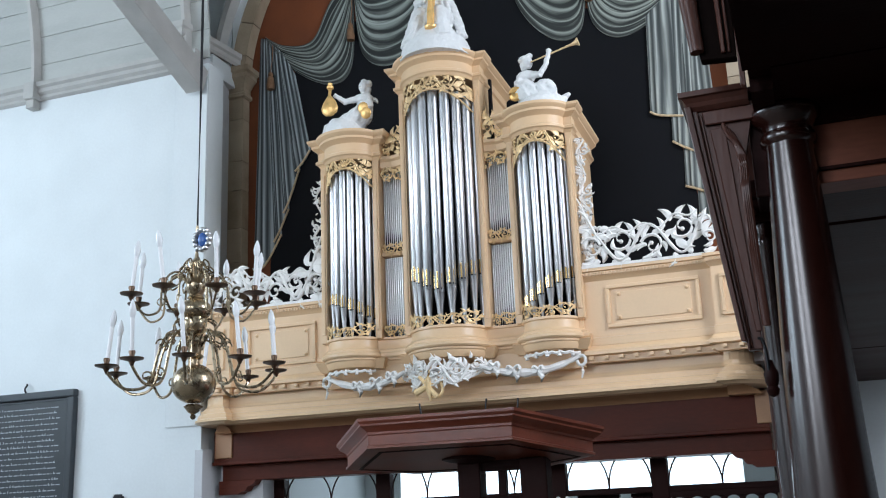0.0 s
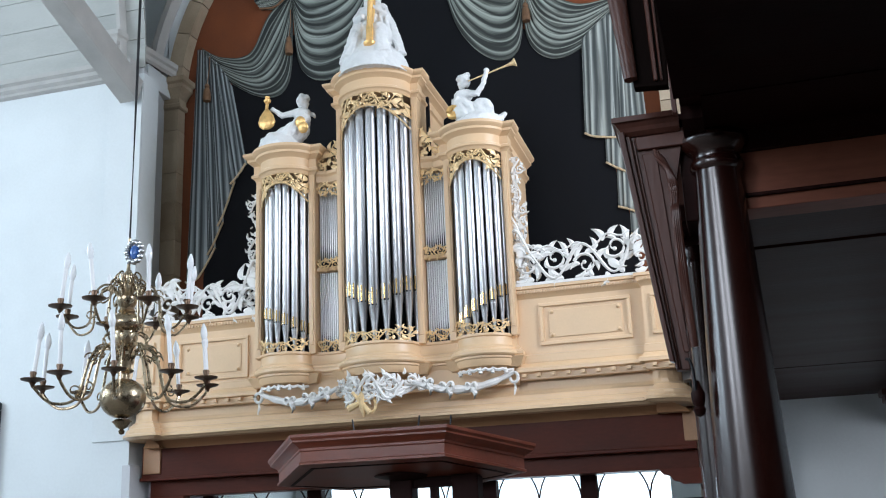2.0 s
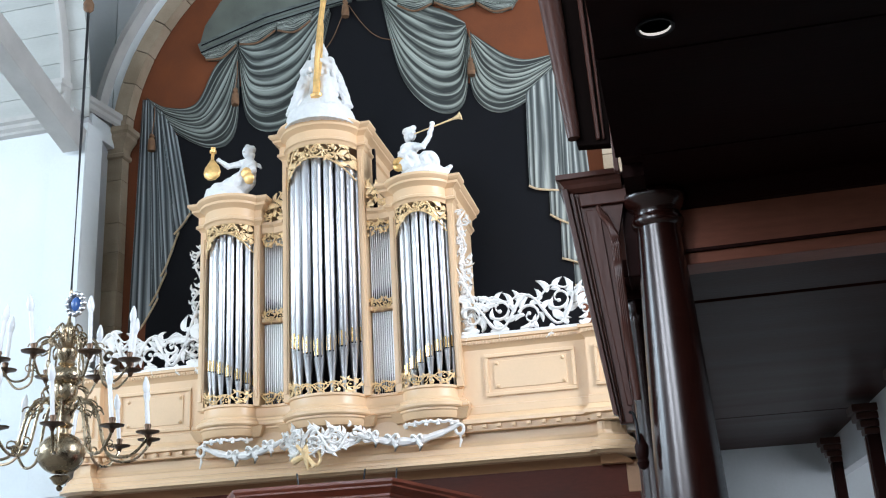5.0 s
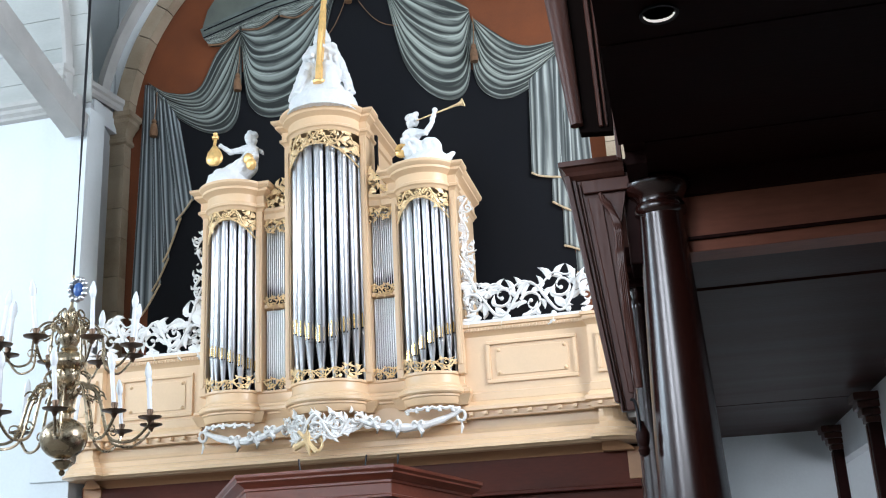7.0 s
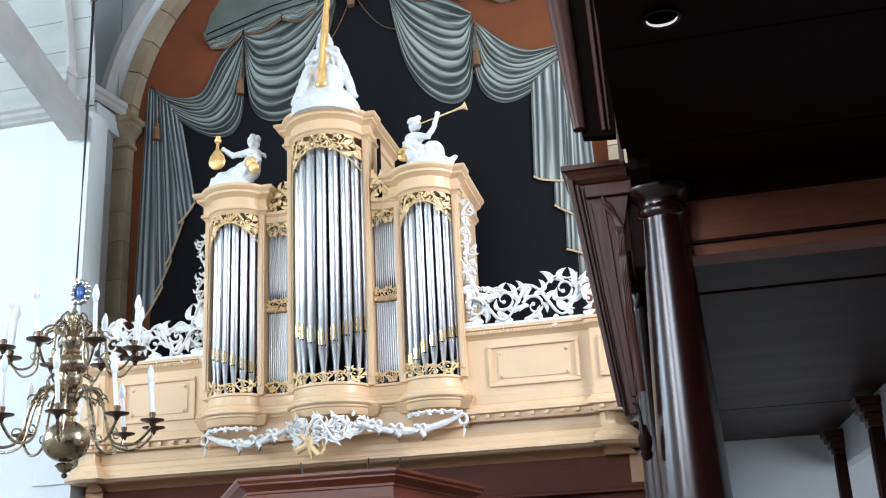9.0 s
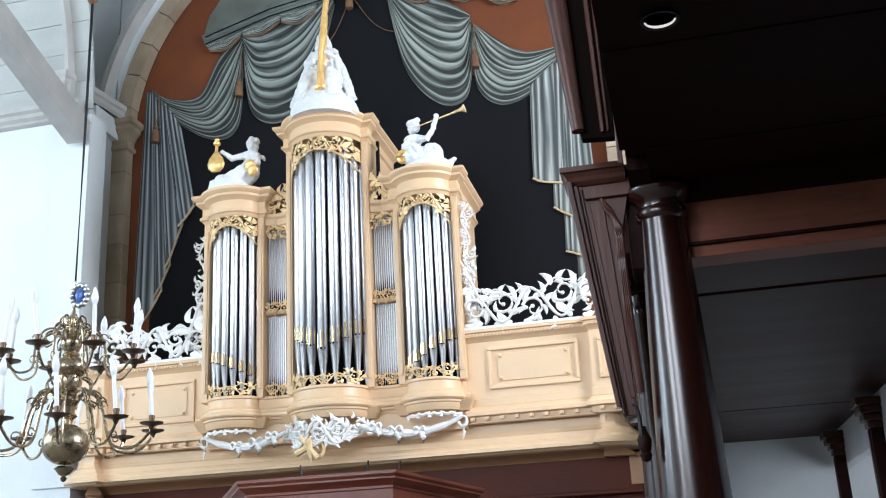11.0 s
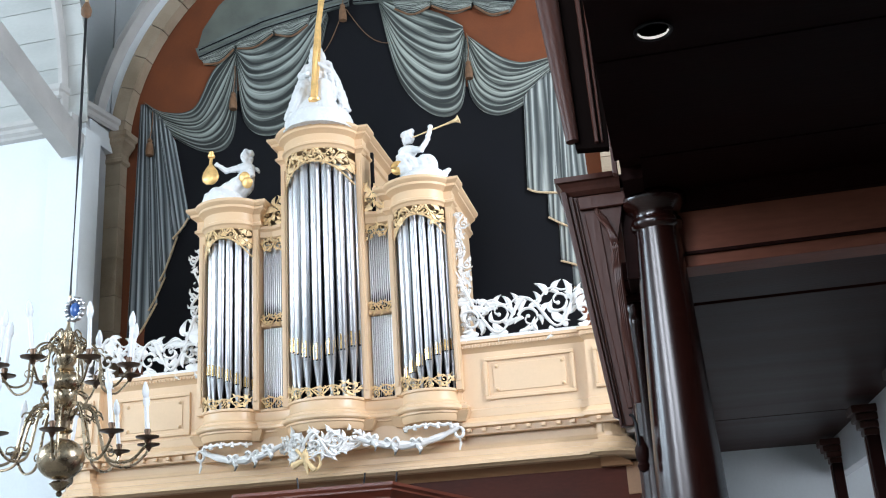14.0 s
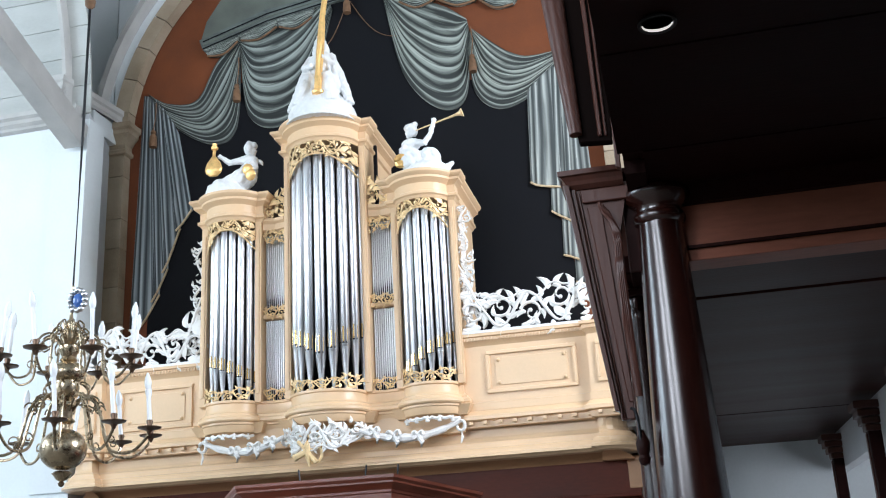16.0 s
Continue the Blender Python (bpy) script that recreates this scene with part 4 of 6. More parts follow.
def tower_path(c, a, s, back, n=24, ext=0.06):
    return [(XC + c - a - ext, back), (XC + c - a - ext, YB - 0.02), (XC + c - a, YB - 0.02)] + [(XC + c + a * (2 * i / n - 1), bulge(c + a * (2 * i / n - 1), c, a, s) - 0.02) for i in range(1, n)] + [(XC + c + a, YB - 0.02), (XC + c + a + ext, YB - 0.02), (XC + c + a + ext, back)]


ENT = [(0.0, 0.44), (0.135, 0.44), (0.135, 0.40), (0.115, 0.37), (0.09, 0.35), (0.09, 0.31), (0.05, 0.28), (0.02, 0.25), (0.02, 0.12), (0.045, 0.10), (0.045, 0.06), (0.02, 0.04), (0.0, 0.0)]
for key, z, kz in (("c", 8.12, 0.76), ("l", 7.24, 0.85), ("r", 7.19, 0.80)):
    c, a, s = TOWERS[key]
    ent = part("tower_entablature", sweep(bmesh.new(), tower_path(c, a, s, 13.25), [(o, z + kz * h) for o, h in ENT], 13.25), CREAM, organ, smooth=22)
    # cornice ends over the posts break forward
    for sx in (-1, 1):
        xm = XC + c + sx * (a + 0.03)
        bm = bmesh.new()
        sweep(bm, [(xm - 0.06, YB + 0.1), (xm - 0.06, YB - 0.06), (xm + 0.06, YB - 0.06), (xm + 0.06, YB + 0.1)], [(o, z + kz * h) for o, h in ENT], YB + 0.1)
        part("corner_block", bm, CREAM, ent)

# posts
for x, zt in ((-1.69, 7.26), (-0.93, 7.26), (-0.525, 8.14), (0.525, 8.14), (0.93, 7.22), (1.69, 7.22)):
    bm = boxes((XC + x - 0.042, XC + x + 0.042, YB - 0.06, YB + 0.14, 4.84, zt), (XC + x - 0.022, XC + x + 0.022, YB - 0.075, YB, 4.95, zt - 0.12), bevel=0.008)
    po = part("post", bm, CREAM, organ)
    bm = bmesh.new()
    sweep(bm, [(XC + x - 0.05, YB + 0.1), (XC + x - 0.05, YB - 0.06), (XC + x + 0.05, YB - 0.06), (XC + x + 0.05, YB + 0.1)], [(0.0, 4.60), (0.06, 4.58), (0.03, 4.52), (0.0, 4.46)], YB + 0.1)
    part("post_foot", bm, CREAM, po)
# sides of the case
for x, zt in ((-1.70, 7.3), (1.66, 7.26)):
    part("case_side", boxes((XC + x, XC + x + 0.04, YB + 0.14, 13.2, 4.8, zt)), CREAM, organ)
for x in (-0.56, 0.52):
    part("tower_side", boxes((XC + x, XC + x + 0.04, YB + 0.14, 13.2, 7.3, 8.2)), CREAM, organ)
# flats: cornice, middle rail
for sx in (-1, 1):
    x0, x1 = (XC + 0.567, XC + 0.888) if sx > 0 else (XC - 0.888, XC - 0.567)
    pth = [(x0, YB + 0.02), ((x0 + x1) / 2, YB + 0.06), (x1, YB + 0.02)]
    part("flat_cornice", sweep(bmesh.new(), pth, [(0.0, 7.30), (0.06, 7.29), (0.06, 7.25), (0.03, 7.22), (0.03, 7.14), (0.0, 7.12)], YB + 0.2), CREAM, organ)
    part("flat_rail", sweep(bmesh.new(), pth, [(0.0, 5.98), (0.015, 5.97), (0.015, 5.93), (0.0, 5.92)], YB + 0.12), CREAM, organ)

# pipes: body, cone foot and mouth


def pipe(x, y, r, z0, zm, zt, seg=16):
    """One display pipe: cone foot from z0 to the mouth at zm, cylinder to zt."""
    bm = bmesh.new()
    lathe(bm, [(r * 0.25, z0), (r * 0.97, zm), (r * 1.0, zm + 0.005), (r * 0.93, zm + 0.012), (r, zm + 0.02), (r, zt), (r * 0.9, zt), (r * 0.9, zt - 0.05), (0, zt - 0.05)], seg, (x, y, 0))
    p = part("pipe", bm, TIN, organ, smooth=True)
    if r > 0.022:
        m = bmesh.new()
        h = r * 2.6
        vs = [m.verts.new((x + px * r, y - r * math.sqrt(max(0, 1 - (px * 0.98) ** 2)) - 0.003, zm + 0.05 * r + pz * h)) for px, pz in ((-0.80, 0.35), (0, 0.35), (0.80, 0.35), (0.80, 1.35), (0, 1.5), (-0.80, 1.35))]
        m.faces.new((vs[0], vs[1], vs[4], vs[5]))
        m.faces.new((vs[1], vs[2], vs[3], vs[4]))
        part("upper_lip", m, LIPGOLD, p, "gilded pipe lip")
        # Flat dark strip draws the shade in the pipe mouth.
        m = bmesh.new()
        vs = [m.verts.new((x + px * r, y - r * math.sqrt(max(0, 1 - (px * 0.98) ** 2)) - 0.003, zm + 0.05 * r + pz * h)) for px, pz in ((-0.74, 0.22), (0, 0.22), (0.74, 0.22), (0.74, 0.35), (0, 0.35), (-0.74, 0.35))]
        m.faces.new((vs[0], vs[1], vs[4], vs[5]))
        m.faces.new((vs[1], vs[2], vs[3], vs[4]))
        part("mouth", m, VOID, p, "pipe mouth as a flat strip of painted shade")


def tower_pipes(key, n, z0, mouth, ztop, fall):
    """Pipes on the tower's curve, evenly spaced along it."""
    c, a, s = TOWERS[key]
    a2 = a - 0.03
    fine_x = [c + a2 * (2 * i / 200 - 1) for i in range(201)]
    cum = [0.0]
    for x, x2 in zip(fine_x, fine_x[1:]):
        cum.append(cum[-1] + math.hypot(x2 - x, bulge(x2, c, a2, s) - bulge(x, c, a2, s)))
    step = cum[-1] / n
    for k in range(n):
        d = step * (k + 0.5)
        i = min(range(201), key=lambda q: abs(cum[q] - d))
        x = fine_x[i]
        t = (x - c) / a
        r = step * 0.43 * (1.06 - 0.14 * abs(t))
        pipe(XC + x, bulge(x, c, a2, s) + 0.06 + r, r, z0 + 0.02, mouth(t), ztop - fall * t * t)


tower_pipes("c", 9, 4.86, lambda t: 5.27 + 0.24 * abs(t) ** 1.2, 7.98, 0.16)
tower_pipes("l", 8, 4.86, lambda t: 5.20 - 0.14 * t, 7.12, 0.12)
tower_pipes("r", 8, 4.86, lambda t: 5.14 + 0.20 * t, 7.10, 0.12)
for sx in (-1, 1):
    x0, x1 = (XC + 0.572, XC + 0.884) if sx > 0 else (XC - 0.884, XC - 0.572)
    n = 11
    for lo, hi, zm, rise in ((4.88, 5.93, 5.06, 0.10), (6.05, 7.10, 6.22, 0.12)):
        for i in range(n):
            t = (i + 0.5) / n
            x = x0 + (x1 - x0) * t
            tt = t if sx > 0 else 1 - t
            r = (x1 - x0) / n * 0.46
            pipe(x, YB + 0.10, r, lo, zm + rise * tt, hi - 0.02, 10)

# gilded openwork over and under the pipes


def bulge_place(key, z, down):
    c, a, s = TOWERS[key]
    return lambda u, w, d: (XC + c - a + 0.01 + u, bulge(c - a + 0.01 + u, c, a, s) - 0.005 - d, z - w if down else z + w)


for key, z in (("c", 8.13), ("l", 7.25), ("r", 7.21)):
    c, a, s = TOWERS[key]
    L = 2 * a - 0.02
    hh = (0.19, 0.27) if key == "c" else (0.14, 0.24)
    bm = bmesh.new()
    foliage(bm, bulge_place(key, z, True), L, lambda u: hh[0] + hh[1] * abs(2 * u / L - 1) ** 2.2, 0.16 if key == "c" else 0.14, 0.0105, ord(key))
    pl = bulge_place(key, z, True)
    tube(bm, [pl(L * i / 30, hh[0] + hh[1] * abs(2 * i / 30 - 1) ** 2.2, 0.0) for i in range(31)], 0.012, 5)
    tube(bm, [pl(L * i / 30, 0.008, 0.0) for i in range(31)], 0.010, 5)
    part("gilded_openwork", bm, PALEGOLD, organ, "gilded openwork carving above the pipes", smooth=True)
    bm = bmesh.new()
    foliage(bm, bulge_place(key, 4.86, False), L, lambda u: 0.13 + 0.09 * abs(2 * u / L - 1) ** 2, 0.15, 0.009, ord(key) + 9)
    part("gilded_openwork", bm, PALEGOLD, organ, "gilded openwork carving at the pipe feet", smooth=True)
for sx in (-1, 1):
    x0 = XC + 0.567 if sx > 0 else XC - 0.567
    pl = flat_place(x0, YB + 0.01, 0, sx)
    for zb, zh, sd in ((4.87, lambda u: 0.13 + 0.1 * u, 1), (5.92, lambda u: 0.17, 2), (6.93, lambda u: 0.20, 3), (7.30, lambda u: 0.44 - 0.85 * u, 4)):
        bm = bmesh.new()
        foliage(bm, flat_place(x0, YB + 0.01, zb, sx), 0.32, zh, 0.15, 0.010, sd + 3 * sx)
        part("gilded_openwork", bm, PALEGOLD, organ, "gilded openwork carving between the towers", smooth=True)

# white carved wings at the sides of the case
for sx in (-1, 1):
    bm = bmesh.new()
    xw = XC + sx * 1.73
    def wing(u, w, d, xw=xw, sx=sx):
        return (xw + sx * w, YB + 0.05 - d, 5.5 + u)
    vine(bm, wing, 1.6, lambda u: 0.36 - 0.2 * min(1, u / 0.8) + 0.03 * math.sin(9 * u), 0.27, 0.021, 31 + sx)
    part("carved_wing", bm, CARVED, organ, "white carved wing of leaves", smooth=True)
    bm = bmesh.new()
    def sidecarve(u, w, d, xw=xw, sx=sx):
        return (xw - sx * 0.01 + sx * d, YB + 0.25 + w, 5.5 + u)
    vine(bm, sidecarve, 1.6, lambda u: 0.5 - 0.2 * u, 0.4, 0.02, 41 + sx)
    part("carved_side", bm, CARVED, organ, "white carved foliage on the case side", smooth=True)

# garlands below the base
gar = thing("carved_garland", "white carved garland with ribbons below the organ base", "carving")


def rope(x0, z0, x1, z1, sag, y0, y1, r, n=16):
    pts, rad = [], []
    for i in range(n + 1):
        t = i / n
        pts.append((x0 + (x1 - x0) * t, y0 + (y1 - y0) * t, z0 + (z1 - z0) * t - sag * 4 * t * (1 - t)))
        rad.append(r * (0.55 + 0.45 * math.sin(math.pi * t)) * (1 + 0.15 * math.sin(i * 2.3)))
    return tube(bmesh.new(), pts, rad, 8)


for sx in (-1, 1):
    xo, xi = XC + sx * 1.66, XC + sx * 0.48
    part("festoon", rope(xo, 4.40, xi, 4.34, 0.15, 11.92, 11.64, 0.05), CARVED, gar, smooth=True)
    part("end_ring", tube(bmesh.new(), [(xo + 0.05 * math.cos(t), 11.9, 4.33 + 0.06 * math.sin(t)) for t in [k * 0.524 for k in range(13)]], 0.02, 6), CARVED, gar, smooth=True)
    part("ribbon_end", tube(bmesh.new(), [(xo, 11.9, 4.28), (xo + 0.01, 11.9, 4.2), (xo - 0.01, 11.9, 4.12)], [0.022, 0.018, 0.008], 5), CARVED, gar)
    for k, (u, r) in enumerate(((0.42, 0.07), (0.66, 0.09), (0.85, 0.07))):
        x = xo + (xi - xo) * u
        y = 11.92 + (11.66 - 11.92) * u
        z = 4.38 - 0.15 * 4 * u * (1 - u)
        bm = bmesh.new()
        for s in (-1, 1):
            pts = [(x + s * r * 0.9 * math.sin(t), y - 0.05, z + 0.01 + r * 0.75 * math.sin(2 * t) * s * 0.7) for t in [k2 * 0.314 for k2 in range(11)]]
            tube(bm, pts, 0.022, 5, 1.6)
        tube(bm, [(x, y - 0.05, z), (x + 0.05, y - 0.05, z - 0.08), (x + 0.03, y - 0.05, z - 0.14)], [0.03, 0.03, 0.012], 5)
        part("ribbon_bow", bm, CARVED, gar, smooth=True)
    # small tongues below the base moulding
    for k in range(5):
        x = XC + sx * (1.02 + 0.14 * k)
        bm = lathe(bmesh.new(), [(0.012, 0.0), (0.016, -0.03), (0.026, -0.07), (0, -0.08)], 8, (x, bulge(x - XC, sx * 1.305, 0.34, 0.27) + 0.0, 4.45))
        part("pendant_drop", bm, CARVED, gar, smooth=True)
    bm = bmesh.new()
    pts = []
    for k in range(29):
        x = sx * (0.98 + 0.66 * k / 28)
        pts.append((XC + x, bulge(x, sx * 1.305, 0.34, 0.27) - 0.0, 4.43 - 0.018 * abs(math.sin(k * 0.785))))
    part("scalloped_edge", tube(bm, pts, 0.02, 5), CARVED, gar, smooth=True)
bm = bmesh.new()
def under_base(u, w, d):
    return (XC - 0.57 + u, min(bulge(u - 0.57, 0.0, 0.6, 0.40), YB) - 0.02 - d, 4.47 - w)


foliage(bm, under_base, 1.14, lambda u: 0.20 + 0.15 * math.sin(math.pi * min(1, max(0, u / 1.14))), 0.23, 0.024, 77)
foliage(bm, lambda u, w, d: under_base(u + 0.2, w, d + 0.03), 0.74, lambda u: 0.36, 0.25, 0.02, 81)
part("central_carving", bm, CARVED, gar, smooth=True)
em = thing("gilded_emblem", "gilded emblem of crossed instruments below the organ base", "emblem")
bm = bmesh.new()
ex, ey, ez = XC - 0.12, 11.56, 4.12
tube(bm, [(ex - 0.19, ey, ez - 0.06), (ex + 0.19, ey - 0.02, ez + 0.10)], [0.045, 0.02], 8)
tube(bm, [(ex - 0.13, ey - 0.03, ez + 0.13), (ex + 0.10, ey - 0.03, ez - 0.13)], [0.02, 0.03], 8)
tube(bm, [(ex + 0.06 + 0.10 * math.cos(t), ey, ez - 0.03 + 0.10 * math.sin(t)) for t in [k * 0.4 for k in range(17)]], 0.018, 6)
tube(bm, [(ex, ey - 0.02, ez + 0.2), (ex - 0.02, ey - 0.04, ez + 0.05), (ex + 0.01, ey - 0.02, ez - 0.17)], [0.02, 0.05, 0.012], 7)
part("emblem_body", bm, PALEGOLD, em, smooth=True)

# ---- statues on the towers ----


def blob(name, rows, label, material=MARBLE, voxel=0.0105, base=None):
    """A carved figure: rounded masses and limbs fused into one skin."""
    bm = bmesh.new()
    for r in rows:
        if r[0] == "e":
            _, x, y, z, a, b, c, rz = r
            bmesh.ops.create_uvsphere(bm, u_segments=14, v_segments=10, radius=1.0, matrix=Matrix.LocRotScale((x, y, z), Euler((0, radians(rz), 0)), (a, b, c)))
        else:
            tube(bm, r[1], r[2], 24 if max(r[2]) > 0.2 else 10)
    ob = part(name, bm, material, None, "", False)
    md = ob.modifiers.new("fuse", "REMESH")
    md.mode, md.voxel_size, md.use_smooth_shade = "VOXEL", voxel, True
    sm = ob.modifiers.new("soft", "SMOOTH")
    sm.iterations, sm.factor = 1, 0.4
    tex = bpy.data.textures.new("carving", "CLOUDS")
    tex.noise_scale = 0.045
    dm = ob.modifiers.new("carve", "DISPLACE")
    dm.texture, dm.strength, dm.mid_level, dm.texture_coords = tex, 0.021, 0.5, "LOCAL"
    return tagged(ob, label, "statue", "statues on the organ")


def fold_rows(x, y, z0, z1, r0, r1, n, seed):
    rng = random.Random(seed)
    out = []
    for k in range(n):
        a = math.pi * (1.0 + (k + 0.5) / n)
        out.append(("t", [(x + r1 * math.cos(a), y + 0.7 * r1 * math.sin(a), z1), (x + 0.5 * (r0 + r1) * math.cos(a + 0.1), y + 0.4 * (r0 + r1) * math.sin(a), (z0 + z1) / 2), (x + r0 * math.cos(a + rng.uniform(-0.1, 0.1)), y + 0.7 * r0 * math.sin(a), z0)], [0.022, 0.03, 0.036]))
    return out


# crowning figure with a harp
cx, cy = XC + 0.035, 11.82
rows = [("t", [(cx, cy, 8.40), (cx, cy, 8.62), (cx, cy, 8.78), (cx, cy, 8.85)], [0.50, 0.44, 0.34, 0.28]),
        ("t", [(cx, cy, 8.8), (cx, cy, 9.1), (cx + 0.02, cy, 9.35), (cx, cy, 9.5)], [0.27, 0.23, 0.17, 0.10]),
        ("e", cx + 0.01, cy - 0.02, 9.42, 0.17, 0.12, 0.10, 0), ("e", cx - 0.02, cy - 0.03, 9.64, 0.075, 0.085, 0.10, 0), ("e", cx - 0.02, cy + 0.02, 9.70, 0.085, 0.085, 0.07, 0),
        ("t", [(cx + 0.15, cy, 9.45), (cx + 0.2, cy - 0.12, 9.28), (cx + 0.05, cy - 0.24, 9.36)], [0.055, 0.05, 0.035]),
        ("t", [(cx - 0.15, cy, 9.45), (cx - 0.2, cy - 0.14, 9.25), (cx - 0.05, cy - 0.26, 9.22)], [0.055, 0.05, 0.035]),
        ("e", cx - 0.12, cy - 0.18, 9.02, 0.12, 0.16, 0.12, 0), ("e", cx + 0.13, cy - 0.16, 9.02, 0.12, 0.16, 0.12, 0)]
rows.append(("t", [(cx, cy + 0.04, 8.62), (cx, cy + 0.04, 8.95), (cx, cy + 0.02, 9.25), (cx, cy, 9.5)], [0.37, 0.28, 0.19, 0.12]))
rows += [("e", cx + 0.05, cy + 0.02, 9.6, 0.05, 0.06, 0.12, -15), ("e", cx - 0.09, cy + 0.02, 9.6, 0.045, 0.06, 0.11, 15)]
rows += [("t", [(cx + sx * 0.13, cy - 0.05, 9.46), (cx + sx * 0.27, cy - 0.02, 9.15), (cx + sx * 0.36, cy - 0.05, 8.86), (cx + sx * 0.42, cy - 0.1, 8.66)], [0.05, 0.055, 0.06, 0.05]) for sx in (-1, 1)]
for k in range(5):
    rows.append(("t", [(cx - 0.04 + 0.02 * k, cy - 0.02, 9.68), (cx - 0.05 + 0.025 * k, cy - 0.03, 9.79)], [0.012, 0.012]))
rows += [("e", cx, cy - 0.02, 9.27, 0.20, 0.17, 0.26, 0), ("e", cx, cy - 0.06, 8.95, 0.30, 0.24, 0.22, 0)]
rows += [("t", [(cx + sx * 0.14, cy - 0.22, 9.05), (cx + sx * 0.17, cy - 0.27, 8.86), (cx + sx * 0.20, cy - 0.27, 8.62)], [0.10, 0.115, 0.14]) for sx in (-1, 1)]
rows += fold_rows(cx, cy, 8.84, 9.3, 0.33, 0.22, 8, 1) + fold_rows(cx, cy - 0.02, 8.66, 8.9, 0.45, 0.34, 10, 2)
blob("statue", rows, "white seated crowned statue on the middle organ tower")
cx, cy = cx + 0.07, cy
hp = thing("harp", "gilded harp held by the crowning statue", "harp")
hb = bmesh.new()
tube(hb, smooth_line([(cx - 0.0, cy - 0.38, 8.78), (cx + 0.03, cy - 0.40, 9.3), (cx + 0.08, cy - 0.40, 9.8), (cx + 0.16, cy - 0.38, 10.35)], 5), [0.05] * 3 + [0.038] * 13, 8)
part("harp_pillar", hb, GOLD, hp, smooth=True)
hb = bmesh.new()
tube(hb, smooth_line([(cx + 0.16, cy - 0.38, 10.33), (cx + 0.05, cy - 0.2, 10.30), (cx - 0.02, cy - 0.05, 10.0), (cx + 0.0, cy - 0.22, 9.3), (cx - 0.0, cy - 0.36, 8.82)], 5), 0.03, 6)
part("harp_frame", hb, GOLD, hp, smooth=True)
for k in range(6):
    t = 0.15 + 0.13 * k
    part("harp_string", tube(bmesh.new(), [(cx + 0.02 + 0.12 * t, cy - 0.37, 8.9 + 1.3 * t), (cx, cy - 0.2 + 0.05 * t, 9.0 + 1.2 * t)], 0.004, 4), GOLD, hp)
part("harp_knob", lathe(bmesh.new(), [(0.02, 0.0), (0.08, 0.01), (0.09, 0.04), (0.05, 0.07), (0.02, 0.08)], 12, (cx, cy - 0.36, 8.72)), GOLD, hp, smooth=True)

# lute figure
lx, ly, lz = XC - 1.16, 11.93, 7.65
rows = [("t", [(XC - 1.28, ly, lz - 0.06), (XC - 1.27, ly, lz), (XC - 1.25, ly, lz + 0.05), (lx - 0.02, ly, lz + 0.13)], [0.36, 0.36, 0.33, 0.20]),
        ("e", lx - 0.02, ly - 0.02, lz + 0.2, 0.24, 0.2, 0.13, -20), ("e", lx - 0.17, ly - 0.08, lz + 0.13, 0.17, 0.15, 0.09, 12), ("e", lx - 0.28, ly - 0.12, lz + 0.06, 0.10, 0.08, 0.05, 0),
        ("t", [(lx + 0.06, ly, lz + 0.22), (lx + 0.1, ly, lz + 0.4), (lx + 0.08, ly, lz + 0.54)], [0.14, 0.115, 0.09]),
        ("e", lx + 0.09, ly - 0.02, lz + 0.66, 0.065, 0.07, 0.085, 0), ("e", lx + 0.105, ly + 0.01, lz + 0.695, 0.066, 0.07, 0.065, 0), ("e", lx + 0.14, ly + 0.02, lz + 0.62, 0.05, 0.05, 0.06, 0),
        ("t", [(lx + 0.02, ly - 0.04, lz + 0.5), (lx - 0.14, ly - 0.12, lz + 0.45), (lx - 0.29, ly - 0.14, lz + 0.57)], [0.05, 0.042, 0.03]),
        ("t", [(lx + 0.16, ly, lz + 0.5), (lx + 0.22, ly - 0.08, lz + 0.36), (lx + 0.14, ly - 0.16, lz + 0.28)], [0.05, 0.045, 0.03]),
        ("t", [(lx + 0.16, ly + 0.05, lz + 0.5), (lx + 0.24, ly + 0.06, lz + 0.48), (lx + 0.27, ly + 0.04, lz + 0.42)], [0.03, 0.03, 0.015])]
for k in range(7):
    rows.append(("t", [(lx + 0.1 - 0.05 * k, ly - 0.14, lz + 0.30 - 0.02 * k), (lx - 0.02 - 0.05 * k, ly - 0.2, lz + 0.16), (lx - 0.1 - 0.03 * k, ly - 0.22, lz + 0.05)], [0.022, 0.03, 0.025]))
rows += [("e", lx + 0.08, ly, lz + 0.5, 0.14, 0.1, 0.075, 0), ("e", lx + 0.15, ly + 0.03, lz + 0.72, 0.05, 0.06, 0.05, 0), ("e", lx + 0.09, ly, lz + 0.755, 0.035, 0.04, 0.035, 0), ("e", lx + 0.07, ly - 0.08, lz + 0.64, 0.018, 0.03, 0.02, 0)]
rows += [("t", [(lx + 0.2 - 0.09 * k, ly - 0.1, lz + 0.44 - 0.05 * k), (lx + 0.06 - 0.1 * k, ly - 0.19, lz + 0.3 - 0.05 * k), (lx - 0.08 - 0.1 * k, ly - 0.2, lz + 0.10), (lx - 0.16 - 0.09 * k, ly - 0.18, lz + 0.0)], [0.02, 0.03, 0.034, 0.03]) for k in range(4)]
blob("statue", rows, "white seated statue holding a gilded lute on an organ tower")
lu = thing("lute", "gilded lute held by a white statue", "lute")
